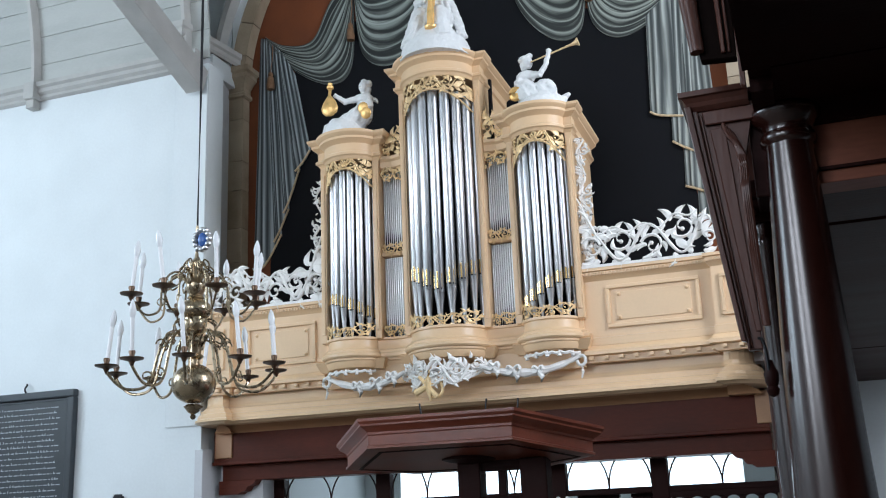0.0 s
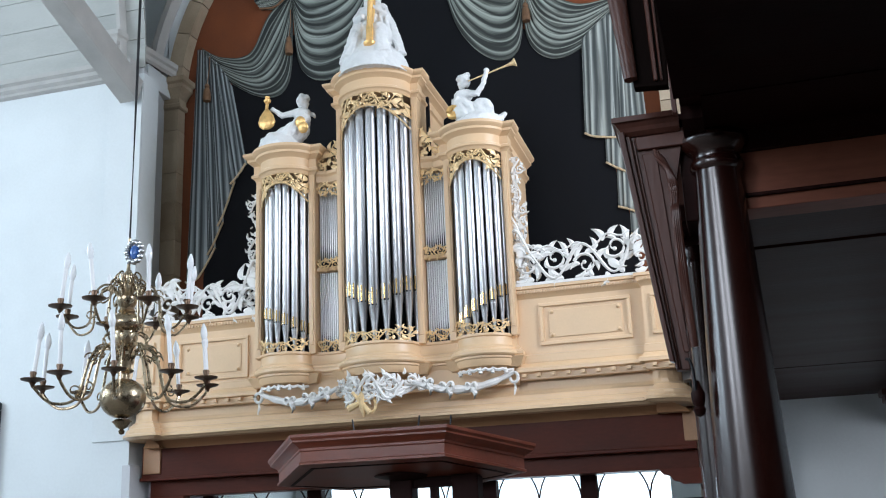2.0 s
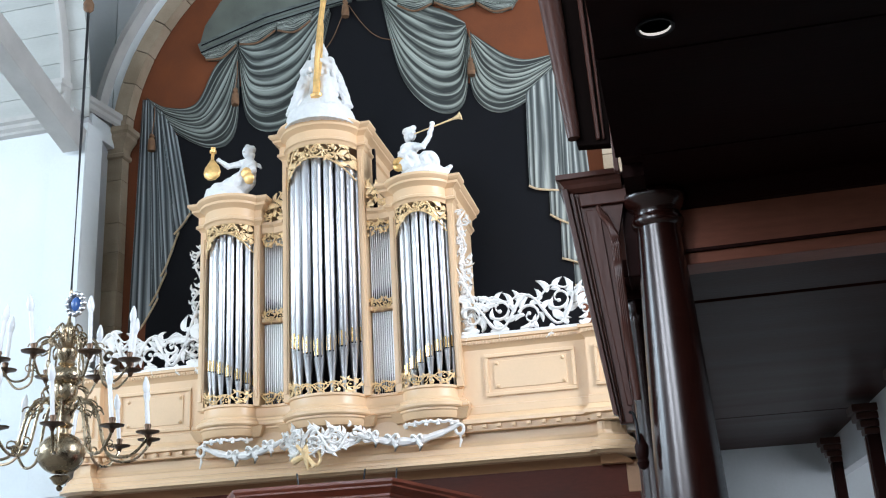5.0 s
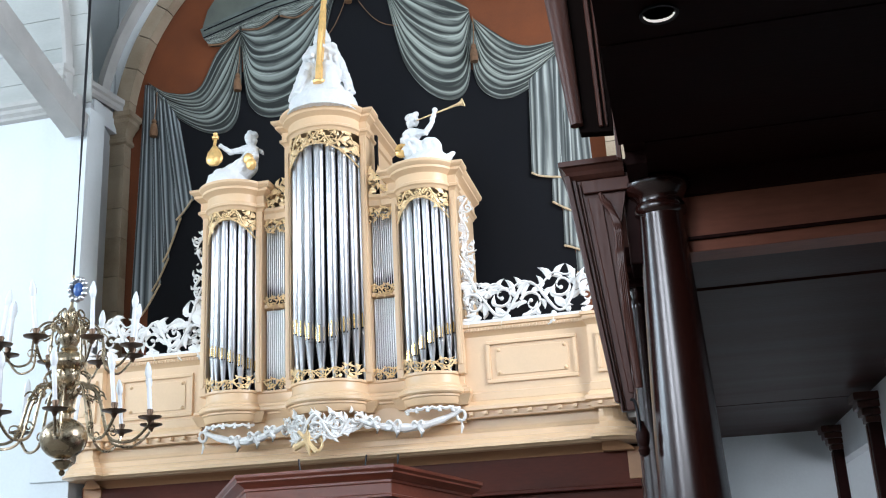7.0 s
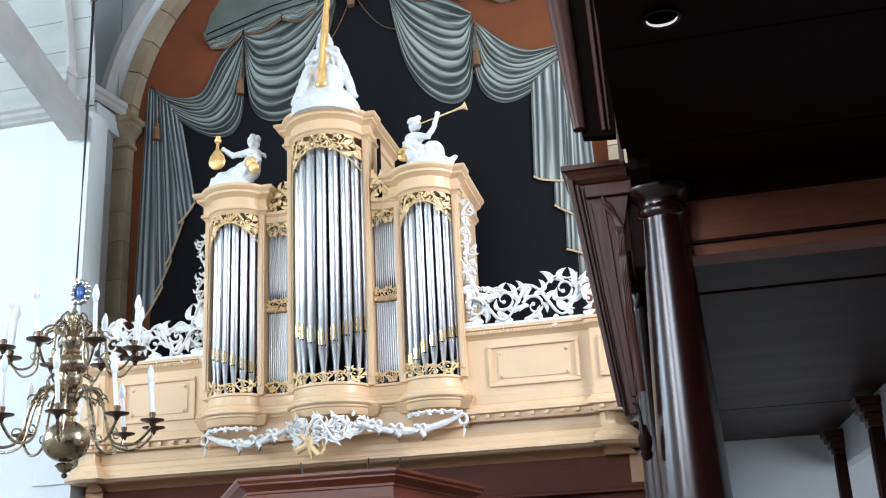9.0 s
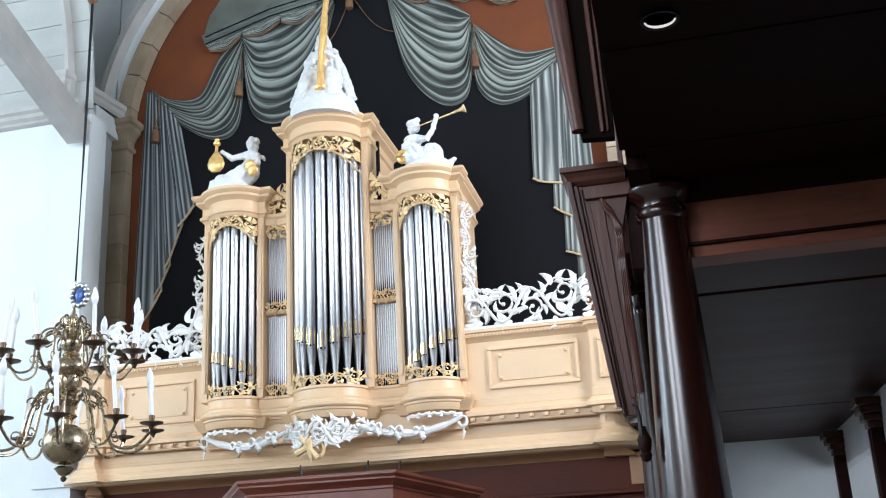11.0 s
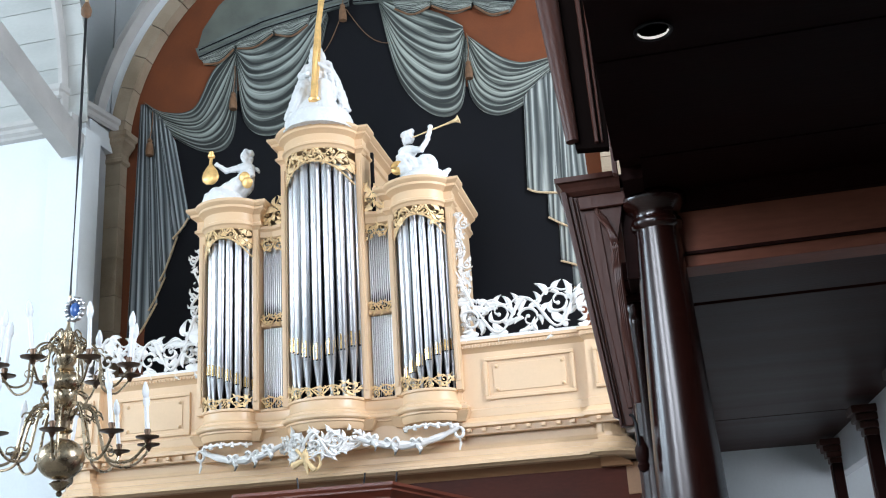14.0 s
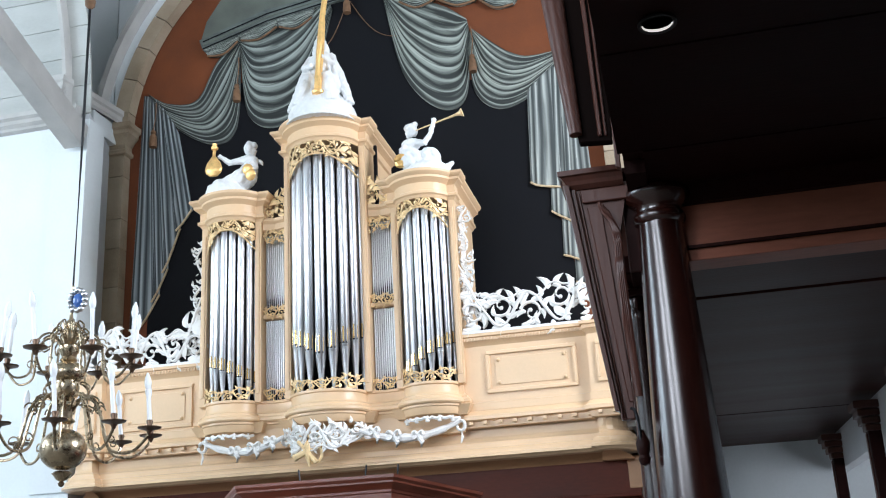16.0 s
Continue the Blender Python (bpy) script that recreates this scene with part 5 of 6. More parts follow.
bm = lathe(bmesh.new(), [(0, -0.14), (0.06, -0.135), (0.11, -0.09), (0.125, -0.03), (0.10, 0.05), (0.05, 0.12), (0.02, 0.16), (0, 0.16)], 16, (lx - 0.34, ly - 0.18, lz + 0.40))
for v in bm.verts:
    v.co.y = ly - 0.18 + 0.42 * (v.co.y - ly + 0.18)
part("lute_body", bm, GOLD, lu, smooth=True)
part("lute_neck", tube(bmesh.new(), [(lx - 0.34, ly - 0.18, lz + 0.55), (lx - 0.33, ly - 0.18, lz + 0.65)], 0.022, 8), GOLD, lu, smooth=True)
part("lute_head", lathe(bmesh.new(), [(0.02, 0), (0.045, 0.01), (0.05, 0.04), (0.03, 0.06), (0.035, 0.09), (0, 0.1)], 10, (lx - 0.33, ly - 0.18, lz + 0.64)), GOLD, lu, smooth=True)
cy_ = thing("cymbal", "gilded cymbals beside a white statue", "cymbal")
bm = bmesh.new()
for dx, dz in ((0.16, 0.28), (0.20, 0.20)):
    bmesh.ops.create_uvsphere(bm, u_segments=16, v_segments=8, radius=1, matrix=Matrix.LocRotScale((lx + dx, ly - 0.2, lz + dz), Euler((0.3, 0.5, 0)), (0.08, 0.03, 0.08)))
part("cymbal_disc", bm, GOLD, cy_, smooth=True)

# trumpeter
tx, ty, tz = XC + 1.34, 11.93, 7.54
rows = [("t", [(tx, ty, tz), (tx, ty, tz + 0.06), (tx - 0.02, ty, tz + 0.12)], [0.38, 0.35, 0.26]),
        ("e", tx - 0.04, ty - 0.02, tz + 0.2, 0.26, 0.2, 0.14, 15), ("e", tx + 0.12, ty - 0.08, tz + 0.24, 0.15, 0.14, 0.14, 0), ("e", tx + 0.26, ty - 0.02, tz + 0.1, 0.13, 0.09, 0.055, 10),
        ("t", [(tx + 0.28, ty, tz + 0.1), (tx + 0.38, ty, tz + 0.14), (tx + 0.42, ty, tz + 0.17)], [0.05, 0.035, 0.02]),
        ("t", [(tx - 0.12, ty, tz + 0.22), (tx - 0.15, ty, tz + 0.40), (tx - 0.12, ty, tz + 0.54)], [0.14, 0.12, 0.08]),
        ("e", tx - 0.10, ty - 0.02, tz + 0.68, 0.07, 0.075, 0.085, 0), ("e", tx - 0.13, ty + 0.0, tz + 0.73, 0.075, 0.08, 0.06, 0), ("e", tx - 0.16, ty + 0.02, tz + 0.66, 0.05, 0.06, 0.07, 0),
        ("t", [(tx - 0.05, ty - 0.03, tz + 0.5), (tx + 0.07, ty - 0.1, tz + 0.45), (tx + 0.16, ty - 0.12, tz + 0.56), (tx + 0.21, ty - 0.12, tz + 0.72)], [0.05, 0.045, 0.035, 0.03]),
        ("t", [(tx - 0.2, ty, tz + 0.5), (tx - 0.22, ty - 0.1, tz + 0.36), (tx - 0.06, ty - 0.17, tz + 0.32), (tx + 0.02, ty - 0.18, tz + 0.26)], [0.05, 0.045, 0.035, 0.03]),
        ("e", tx + 0.21, ty - 0.12, tz + 0.74, 0.035, 0.035, 0.04, 0), ("t", [(tx - 0.2, ty + 0.05, tz + 0.5), (tx - 0.29, ty + 0.04, tz + 0.46), (tx - 0.3, ty + 0.03, tz + 0.4)], [0.03, 0.028, 0.015])]
for k in range(7):
    rows.append(("t", [(tx - 0.1 + 0.045 * k, ty - 0.14, tz + 0.28), (tx + 0.0 + 0.045 * k, ty - 0.2, tz + 0.16), (tx + 0.04 + 0.04 * k, ty - 0.2, tz + 0.05)], [0.022, 0.03, 0.025]))
rows += [("e", tx - 0.13, ty, tz + 0.5, 0.14, 0.1, 0.075, 0), ("e", tx - 0.18, ty + 0.02, tz + 0.74, 0.05, 0.06, 0.05, 0), ("e", tx - 0.08, ty - 0.01, tz + 0.765, 0.05, 0.06, 0.035, -20), ("e", tx - 0.07, ty - 0.08, tz + 0.67, 0.018, 0.03, 0.02, 0)]
rows += [("t", [(tx - 0.24 + 0.1 * k, ty - 0.08, tz + 0.40 - 0.03 * k), (tx - 0.14 + 0.11 * k, ty - 0.19, tz + 0.28), (tx - 0.06 + 0.11 * k, ty - 0.2, tz + 0.12), (tx + 0.02 + 0.1 * k, ty - 0.16, tz + 0.0)], [0.02, 0.03, 0.034, 0.03]) for k in range(4)]
blob("statue", rows, "white kneeling statue blowing a trumpet on an organ tower")
tr = thing("trumpet", "thin gilded trumpet held up by a white statue", "trumpet")
p0, p1 = Vector((tx - 0.04, ty - 0.1, tz + 0.64)), Vector((tx + 0.60, ty - 0.14, tz + 0.78))
pts = [p0.lerp(p1, t) for t in (0, 0.3, 0.7, 0.85, 0.93, 0.97, 1.0)]
part("trumpet_tube", tube(bmesh.new(), pts, [0.008, 0.010, 0.012, 0.018, 0.028, 0.045, 0.06], 12), PALEGOLD, tr, smooth=True)
gh = thing("horn", "gilded horn behind a white statue", "horn")
part("horn_curl", tube(bmesh.new(), [(tx - 0.26 + 0.07 * math.cos(t) * (1 - t / 12), ty - 0.1, tz + 0.24 + 0.08 * math.sin(t) * (1 - t / 12)) for t in [k * 0.5 for k in range(13)]], [0.03 + 0.002 * k for k in range(13)], 8), GOLD, gh, smooth=True)

# ---- pulpit sounding board ----
sb = thing("sounding_board", "red-brown wooden six-sided pulpit sounding board with moulded cornice", "sounding board")


def octo(g):
    return [(-3.71 - 0.55 * g, 8.2 - g), (-2.31 + 0.55 * g, 8.2 - g), (-1.74 + 1.15 * g, 9.05), (-2.31 + 0.55 * g, 9.5 + g), (-3.71 - 0.55 * g, 9.5 + g), (-4.32 - 1.15 * g, 9.05)]


def ring_sweep(prof, caps=True):
    bm = bmesh.new()
    rows = []
    for g, z in prof:
        rows.append([bm.verts.new((x, y, z - 0.16 * (y - 8.2) / 1.0)) for x, y in octo(g)])
    for a, b in zip(rows, rows[1:]):
        for k in range(6):
            bm.faces.new((a[k], a[(k + 1) % 6], b[(k + 1) % 6], b[k]))
    if caps:
        bm.faces.new(rows[0])
        bm.faces.new(rows[-1])
    return bm


part("cornice", ring_sweep([(0.0, 3.445), (0.0, 3.42), (-0.02, 3.40), (-0.02, 3.385), (-0.06, 3.365), (-0.09, 3.345), (-0.09, 3.325), (-0.11, 3.31)]), MAHOGANY, sb)
part("fascia", ring_sweep([(-0.10, 3.33), (-0.10, 3.235), (-0.085, 3.225), (-0.085, 3.205), (-0.13, 3.20)]), MAHOGANY, sb)
part("soffit", ring_sweep([(-0.12, 3.23), (-0.12, 3.215)]), POLISHED, sb, "dark polished underside")
part("inner_moulding", ring_sweep([(-0.20, 3.216), (-0.20, 3.195), (-0.23, 3.195), (-0.23, 3.216)], False), SHADEWOOD, sb)
part("boss", lathe(bmesh.new(), [(0.28, 3.12), (0.28, 3.09), (0.20, 3.07), (0.05, 3.05), (0, 3.05)], 20, (-2.95, 9.0, 0)), SHADEWOOD, sb, smooth=True)
for i, (x, y, dx) in enumerate(((-3.35, 8.9, -0.06), (-2.72, 8.6, 0.05), (-2.36, 8.4, 0.03), (-3.6, 9.3, 0.02))):
    part("hanger_wire", tube(bmesh.new(), [(x, y, 3.2), (x + dx, y + 0.02, 3.62 - 0.04 * i)], 0.008, 5), IRON, sb)

pul = thing("pulpit", "dark wooden pulpit back posts and panel carrying the sounding board", "pulpit")
for x0, x1 in ((-3.08, -2.87), (-2.50, -2.26)):
    part("post", boxes((x0, x1, 8.95, 9.15, 0.0, 3.08), bevel=0.015), SHADEWOOD, pul)
part("back_panel", boxes((-2.87, -2.50, 9.02, 9.08, 0.0, 2.56), bevel=0.01), SHADEWOOD, pul)
part("cross_bar", boxes((-2.87, -2.50, 9.0, 9.1, 2.66, 2.76), (-2.87, -2.5, 9.0, 9.1, 2.98, 3.08), (-2.72, -2.65, 9.01, 9.09, 2.76, 2.98), bevel=0.006), SHADEWOOD, pul)
lt = thing("lectern_top", "small dark moulded lectern top", "lectern")
bm = bmesh.new()
lathe(bm, [(0.05, 2.0), (0.10, 2.3), (0.33, 2.36), (0.36, 2.40), (0.36, 2.43), (0.30, 2.46), (0, 2.48)], 8, (-2.95, 8.35, 0))
part("moulded_top", bm, SHADEWOOD, lt)
part("stem", lathe(bmesh.new(), [(0.16, 0.0), (0.08, 0.1), (0.08, 2.1)], 8, (-2.95, 8.35, 0)), SHADEWOOD, lt)
pc = thing("pulpit_cushion", "red cloth cushion on the pulpit edge", "cushion")
part("cloth", boxes((-2.42, -1.75, 8.3, 8.6, 2.12, 2.32), bevel=0.03), REDCLOTH, pc, smooth=True)
part("front_panel", boxes((-2.46, -1.7, 8.36, 8.56, 0.0, 2.12), bevel=0.01), SHADEWOOD, pul)
cs = thing("candle_sconce", "brass sconce with two white candles on the pulpit post", "sconce")
for dx in (0.0, 0.08):
    part("candle", lathe(bmesh.new(), [(0.018, 2.42), (0.018, 2.72), (0, 2.73)], 8, (-2.12 + dx, 8.75, 0)), CANDLE, cs, smooth=True)
    part("drip_cup", lathe(bmesh.new(), [(0.01, 2.37), (0.04, 2.40), (0.035, 2.42), (0, 2.42)], 10, (-2.12 + dx, 8.75, 0)), BRASS, cs, smooth=True)
part("arm", tube(bmesh.new(), smooth_line([(-2.04, 8.75, 2.38), (-2.08, 8.76, 2.3), (-2.16, 8.8, 2.34), (-2.27, 8.96, 2.3)], 5), 0.012, 6), BRASS, cs, smooth=True)

# ---- chandelier ----
CX, CY = -5.36, 8.2
ch = thing("chandelier", "large brass chandelier with two tiers of candle arms", "chandelier", at=(CX, CY, 3.6))


def c_lathe(name, prof, seg=28, label="", material=BRASS):
    return part(name, lathe(bmesh.new(), prof, seg, (CX, CY, 0)), material, ch, label, True)


ball = [(0.0, 3.70)] + [(0.205 * math.sin(t), 3.88 - 0.185 * math.cos(t)) for t in [0.25 + k * (2.65 / 16) for k in range(17)]]
c_lathe("ball", ball + [(0.05, 4.10), (0, 4.10)], 36, "large polished brass ball")
c_lathe("finial", [(0, 3.55), (0.02, 3.56), (0.03, 3.585), (0.015, 3.60), (0.05, 3.62), (0.07, 3.65), (0.09, 3.67), (0.06, 3.69), (0, 3.69)])
c_lathe("stem", [(0.05, 4.10), (0.09, 4.13), (0.06, 4.16), (0.07, 4.24), (0.10, 4.27), (0.10, 4.30), (0.06, 4.33), (0.09, 4.36), (0.11, 4.46), (0.10, 4.5), (0.05, 4.52)])
c_lathe("upper_ball", [(0.05, 4.47)] + [(0.145 * math.sin(t) + 0.01, 4.575 - 0.105 * math.cos(t)) for t in [0.3 + k * 0.25 for k in range(11)]] + [(0.04, 4.68)], 32)
c_lathe("upper_stem", [(0.04, 4.66), (0.08, 4.69), (0.06, 4.72), (0.09, 4.77), (0.09, 4.82), (0.05, 4.86), (0.07, 4.93), (0.04, 5.0), (0.05, 5.04), (0.02, 5.08), (0.015, 5.14)])
med = c_lathe("hook_ring", [(0.012, 5.34), (0.018, 5.36), (0.012, 5.40)])
bm = bmesh.new()
for k in range(12):
    a = k * math.pi / 6
    bmesh.ops.create_uvsphere(bm, u_segments=8, v_segments=6, radius=0.029, matrix=Matrix.Translation((CX + 0.068 + 0.078 * math.cos(a), CY - 0.02, 5.25 + 0.098 * math.sin(a))))
medal = part("medallion_frame", bm, TIN, ch, "beaded silver-gilt frame", True)
bm = bmesh.new()
bmesh.ops.create_uvsphere(bm, u_segments=20, v_segments=10, radius=1, matrix=Matrix.LocRotScale((CX + 0.068, CY - 0.015, 5.25), None, (0.05, 0.03, 0.068)))
part("enamel", bm, BLUE, medal, "oval blue enamel", True)
part("rod", tube(bmesh.new(), [(CX, CY, 5.1), (CX + 0.005, CY, 7.0), (CX, CY, 8.38)], 0.014, 8), IRON, ch, "thin black hanging rod")
c_lathe("rod_knob", [(0.01, 8.36), (0.05, 8.40), (0.055, 8.46), (0.03, 8.52), (0.012, 8.56)], 16, "wooden rope knob", TASSEL)
part("rope", tube(bmesh.new(), [(CX, CY, 8.5), (CX, CY, 11.5), (CX, CY, 14.4)], 0.018, 6), FRINGE, ch)


def arm_meshes(R, z_root, z_pan, drop, r):
    """Meshes of one S-shaped arm, in the chandelier's frame, along +x."""
    bm = bmesh.new()
    line = smooth_line([(0.06, 0, z_root), (0.14, 0, z_root + 0.12), (0.25, 0, z_root + 0.10), (0.32, 0, z_root - 0.04), (0.40 * R + 0.1, 0, z_pan - drop), (0.78 * R, 0, z_pan - drop - 0.05), (0.96 * R, 0, z_pan - drop + 0.06), (R, 0, z_pan - 0.02)], 5)
    tube(bm, line, r, 7)
    curl = [(0.30 + 0.055 * (1 - t / 9) * math.cos(t), 0, z_root + 0.02 + 0.055 * (1 - t / 9) * math.sin(t)) for t in [k * 0.5 for k in range(14)]]
    tube(bm, curl, r * 0.6, 6)
    curl = [(0.55 * R + 0.05 * (1 - t / 9) * math.cos(3.1 - t), 0, z_pan - drop + 0.07 + 0.05 * (1 - t / 9) * math.sin(3.1 - t)) for t in [k * 0.5 for k in range(14)]]
    tube(bm, curl, r * 0.55, 6)
    arm = finish("arm", bm, BRASS, True)
    pan = finish("drip_pan", lathe(bmesh.new(), [(0.012, -0.06), (0.02, -0.04), (0.03, -0.02), (0.10, 0.0), (0.105, 0.012), (0.03, 0.006), (0.022, 0.03), (0.03, 0.06), (0.026, 0.075), (0, 0.075)], 20), PANBRASS, True)
    can = finish("candle", lathe(bmesh.new(), [(0.019, 0.07), (0.019, 0.36), (0.012, 0.37), (0, 0.37)], 12), CANDLE, True)
    bul = finish("bulb", lathe(bmesh.new(), [(0.016, 0.35), (0.028, 0.385), (0.033, 0.42), (0.026, 0.465), (0.010, 0.51), (0, 0.52)], 12), BULB, True)
    return arm, pan, can, bul


rng = random.Random(4)
for R, z_root, z_pan, drop, r, n, a0 in ((0.78, 4.22, 4.02, 0.15, 0.0135, 10, 0.16), (0.60, 4.80, 4.68, 0.13, 0.0105, 8, 0.10)):
    meshes = arm_meshes(R, z_root - 3.6, z_pan - 3.6, drop, r)
    for k in range(n):
        a = a0 + 2 * math.pi * k / n
        armo = share("arm", meshes[0], ch, (0, 0, 0), a)
        share("drip_pan", meshes[1], armo, (R, 0, z_pan - 3.6), 0, "dark brass drip pan")
        c = share("candle", meshes[2], armo, (R, 0, z_pan - 3.6), 0, "white candle sleeve")
        c.rotation_euler = (rng.uniform(-0.11, 0.11), rng.uniform(-0.11, 0.11), 0)
        b = share("bulb", meshes[3], armo, (R, 0, z_pan - 3.6), 0, "frosted candle bulb")
        b.rotation_euler = c.rotation_euler
# scrolled ornaments between the arms
for z, rr, n in ((4.30, 0.24, 8), (4.42, 0.17, 8), (4.84, 0.21, 8), (4.93, 0.14, 8), (5.0, 0.10, 6)):
    bm = bmesh.new()
    tube(bm, smooth_line([(0.05, 0, z - 3.6 - 0.06), (rr * 0.7, 0, z - 3.6 + 0.06), (rr * 1.2, 0, z - 3.6 + 0.02), (rr * 1.1, 0, z - 3.6 - 0.06), (rr * 0.8, 0, z - 3.6 - 0.03)], 5), 0.0085, 6)
    sc = finish("scroll", bm, BRASS, True)
    for k in range(n):
        share("scroll", sc, ch, (0, 0, 0), 0.3 + 2 * math.pi * k / n)

# ---- memorial board ----
mb = thing("memorial_board", "black framed memorial board with rows of pale handwriting", "memorial board", at=(-11.0, 12.15, 3.3))
x0, x1, z0, z1 = -12.2, -9.91, 1.9, 4.605
part("board", boxes((x0 + 0.05, x1 - 0.05, 12.13, 12.18, z0 + 0.05, z1 - 0.05)), SLATE, mb)
bm = bmesh.new()
for a in ((x0, x1, z1 - 0.11, z1), (x0, x1, z0, z0 + 0.11), (x0, x0 + 0.11, z0 + 0.11, z1 - 0.11), (x1 - 0.11, x1, z0 + 0.11, z1 - 0.11)):
    box(bm, a[0], a[1], 12.08, 12.19, a[2], a[3], bevel=0.02)
part("frame", bm, SLATE, mb)
bm = bmesh.new()
for a in ((x0 + 0.11, x1 - 0.11, z1 - 0.145, z1 - 0.125), (x1 - 0.145, x1 - 0.125, z0 + 0.12, z1 - 0.145)):
    box(bm, a[0], a[1], 12.115, 12.13, a[2], a[3])
part("inner_slip", bm, SLATE, mb)
part("hook", tube(bmesh.new(), smooth_line([(-10.82, 12.17, 4.59), (-10.82, 12.12, 4.66), (-10.80, 12.14, 4.72), (-10.83, 12.17, 4.74)], 4), 0.014, 6), IRON, mb)
rng = random.Random(12)
z = z1 - 0.24
line = 0
bm = bmesh.new()
while z > z0 + 0.2:
    x = x0 + 0.2 + (0.12 if line % 3 == 1 else 0)
    end = x1 - 0.24 - rng.uniform(0, 0.12)
    while x < end:
        w = rng.uniform(0.015, 0.07)
        s = 0.006
        v = [bm.verts.new(p) for p in ((x, 12.126, z - 0.007), (x + w, 12.126, z - 0.007), (x + w + s, 12.126, z + 0.007), (x + s, 12.126, z + 0.007))]
        bm.faces.new(v)
        if rng.random() < 0.3:
            v = [bm.verts.new(p) for p in ((x, 12.126, z), (x + 0.018, 12.126, z), (x + 0.022, 12.126, z + 0.026), (x + 0.012, 12.126, z + 0.026))]
            bm.faces.new(v)
        x += w + rng.uniform(0.012, 0.03)
    z -= 0.078
    line += 1
tagged(part("writing", bm, CHALK, mb), kind="stuff")
tagged(part("wall_hook", boxes((-9.18, -9.06, 12.1, 12.19, 2.95, 3.07), (-9.14, -9.02, 12.06, 12.1, 2.9, 3.09), bevel=0.01), IRON), "small dark fitting on the white wall", "wall fitting")

# ---- dark wooden side gallery by the camera ----
sg = thing("side_gallery", "dark stained oak gallery on turned columns", "gallery", kind="structure")
# architrave across the aisle, soffit boards beyond it, boarded underside before it
bm = boxes((0.0, 5, 5.1, 5.3, 4.06, 4.37), bevel=0.006)
part("architrave", bm, ARCHITRAVE, sg, "red-brown architrave")
# Gallery fascia and beams carry shade in their near-black colour.
part("upper_fascia", boxes((0.0, 5, 5.062, 5.12, 4.39, 4.6)), SHADEWOOD, sg)
# Unseen wall behind the camera, added to keep light off the underside.
part("back_partition", boxes((-0.12, 5, -1.6, -1.5, 0, 4.6)), SHADEWOOD, sg)
part("architrave_fillet", boxes((0.16, 5, 5.075, 5.1, 4.12, 4.135), (0.0, 5, 5.055, 5.12, 4.355, 4.39)), SHADEWOOD, sg)
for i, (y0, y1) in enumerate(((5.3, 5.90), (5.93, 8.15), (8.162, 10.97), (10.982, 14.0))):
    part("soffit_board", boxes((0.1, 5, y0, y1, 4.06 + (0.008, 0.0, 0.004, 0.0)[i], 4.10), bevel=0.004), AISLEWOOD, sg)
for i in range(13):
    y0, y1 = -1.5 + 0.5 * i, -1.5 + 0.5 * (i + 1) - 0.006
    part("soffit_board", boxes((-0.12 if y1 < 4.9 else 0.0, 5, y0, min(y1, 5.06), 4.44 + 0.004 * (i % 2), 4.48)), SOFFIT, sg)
part("edge_beam", boxes((-0.14, 0.1, 5.06, 14.0, 4.02, 4.6), bevel=0.01), SHADEWOOD, sg)
part("upper_floor", boxes((-0.10, 5, -1.5, 5.0, 4.49, 4.6)), SHADEWOOD, sg)
part("gallery_front", boxes((-0.10, 0.0, 4.7, 5.1, 4.42, 6.2), (-0.1, 5.0, 4.9, 5.0, 4.6, 6.2)), SHADEWOOD, sg)
dl = thing("downlight", "round recessed spotlight in the dark boarded ceiling", "spotlight")
part("bezel", lathe(bmesh.new(), [(0.07, 0.0), (0.07, -0.008), (0.06, -0.008), (0.055, 0.0)], 24, (0.105, 3.31, 4.438)), IRON, dl, smooth=True)
# Glowing crescent stands in for the reflection inside the spotlight.
bm = bmesh.new()
outer = [bm.verts.new((0.105 + 0.056 * math.cos(t), 3.31 + 0.056 * math.sin(t), 4.434)) for t in [math.pi * k / 16 for k in range(17)]]
inner = [bm.verts.new((0.105 + 0.05 * math.cos(t), 3.31 + 0.036 * math.sin(t), 4.434)) for t in [math.pi * k / 16 for k in range(17)]]
for k in range(16):
    bm.faces.new((outer[k], outer[k + 1], inner[k + 1], inner[k]))
part("reflector_glint", bm, GLINTGLOW, dl, "glint on the lamp reflector drawn as a glowing crescent")

# column with turned capital
co = thing("column", "dark polished round wooden column with a turned capital", "column")
KX, KY = 0.038, 5.05
prof = [(0.30, 0.0), (0.30, 0.12), (0.25, 0.16), (0.26, 0.22), (0.235, 0.3), (0.215, 1.5), (0.185, 2.4), (0.166, 2.85), (0.147, 3.4), (0.129, 3.85), (0.112, 4.22), (0.112, 4.25), (0.128, 4.262), (0.134, 4.285), (0.128, 4.305), (0.116, 4.315), (0.116, 4.335), (0.126, 4.35), (0.150, 4.37), (0.166, 4.395), (0.170, 4.415), (0.162, 4.435), (0.145, 4.445), (0.0, 4.445)]
part("shaft", lathe(bmesh.new(), prof, 40, (KX, KY, 0)), COLUMN, co, smooth=True)

# pilaster with scrolled capital, bracket boards
ip = thing("ionic_pilaster", "dark oak pilaster with a scrolled capital", "pilaster")
IX, IY = -0.150, 5.42
part("shaft", lathe(bmesh.new(), [(0.070, 0), (0.070, 3.0), (0.056, 3.86), (0.062, 3.88), (0.056, 3.90), (0.05, 4.0)], 24, (IX + 0.02, IY, 0)), COLUMN, ip, smooth=True)
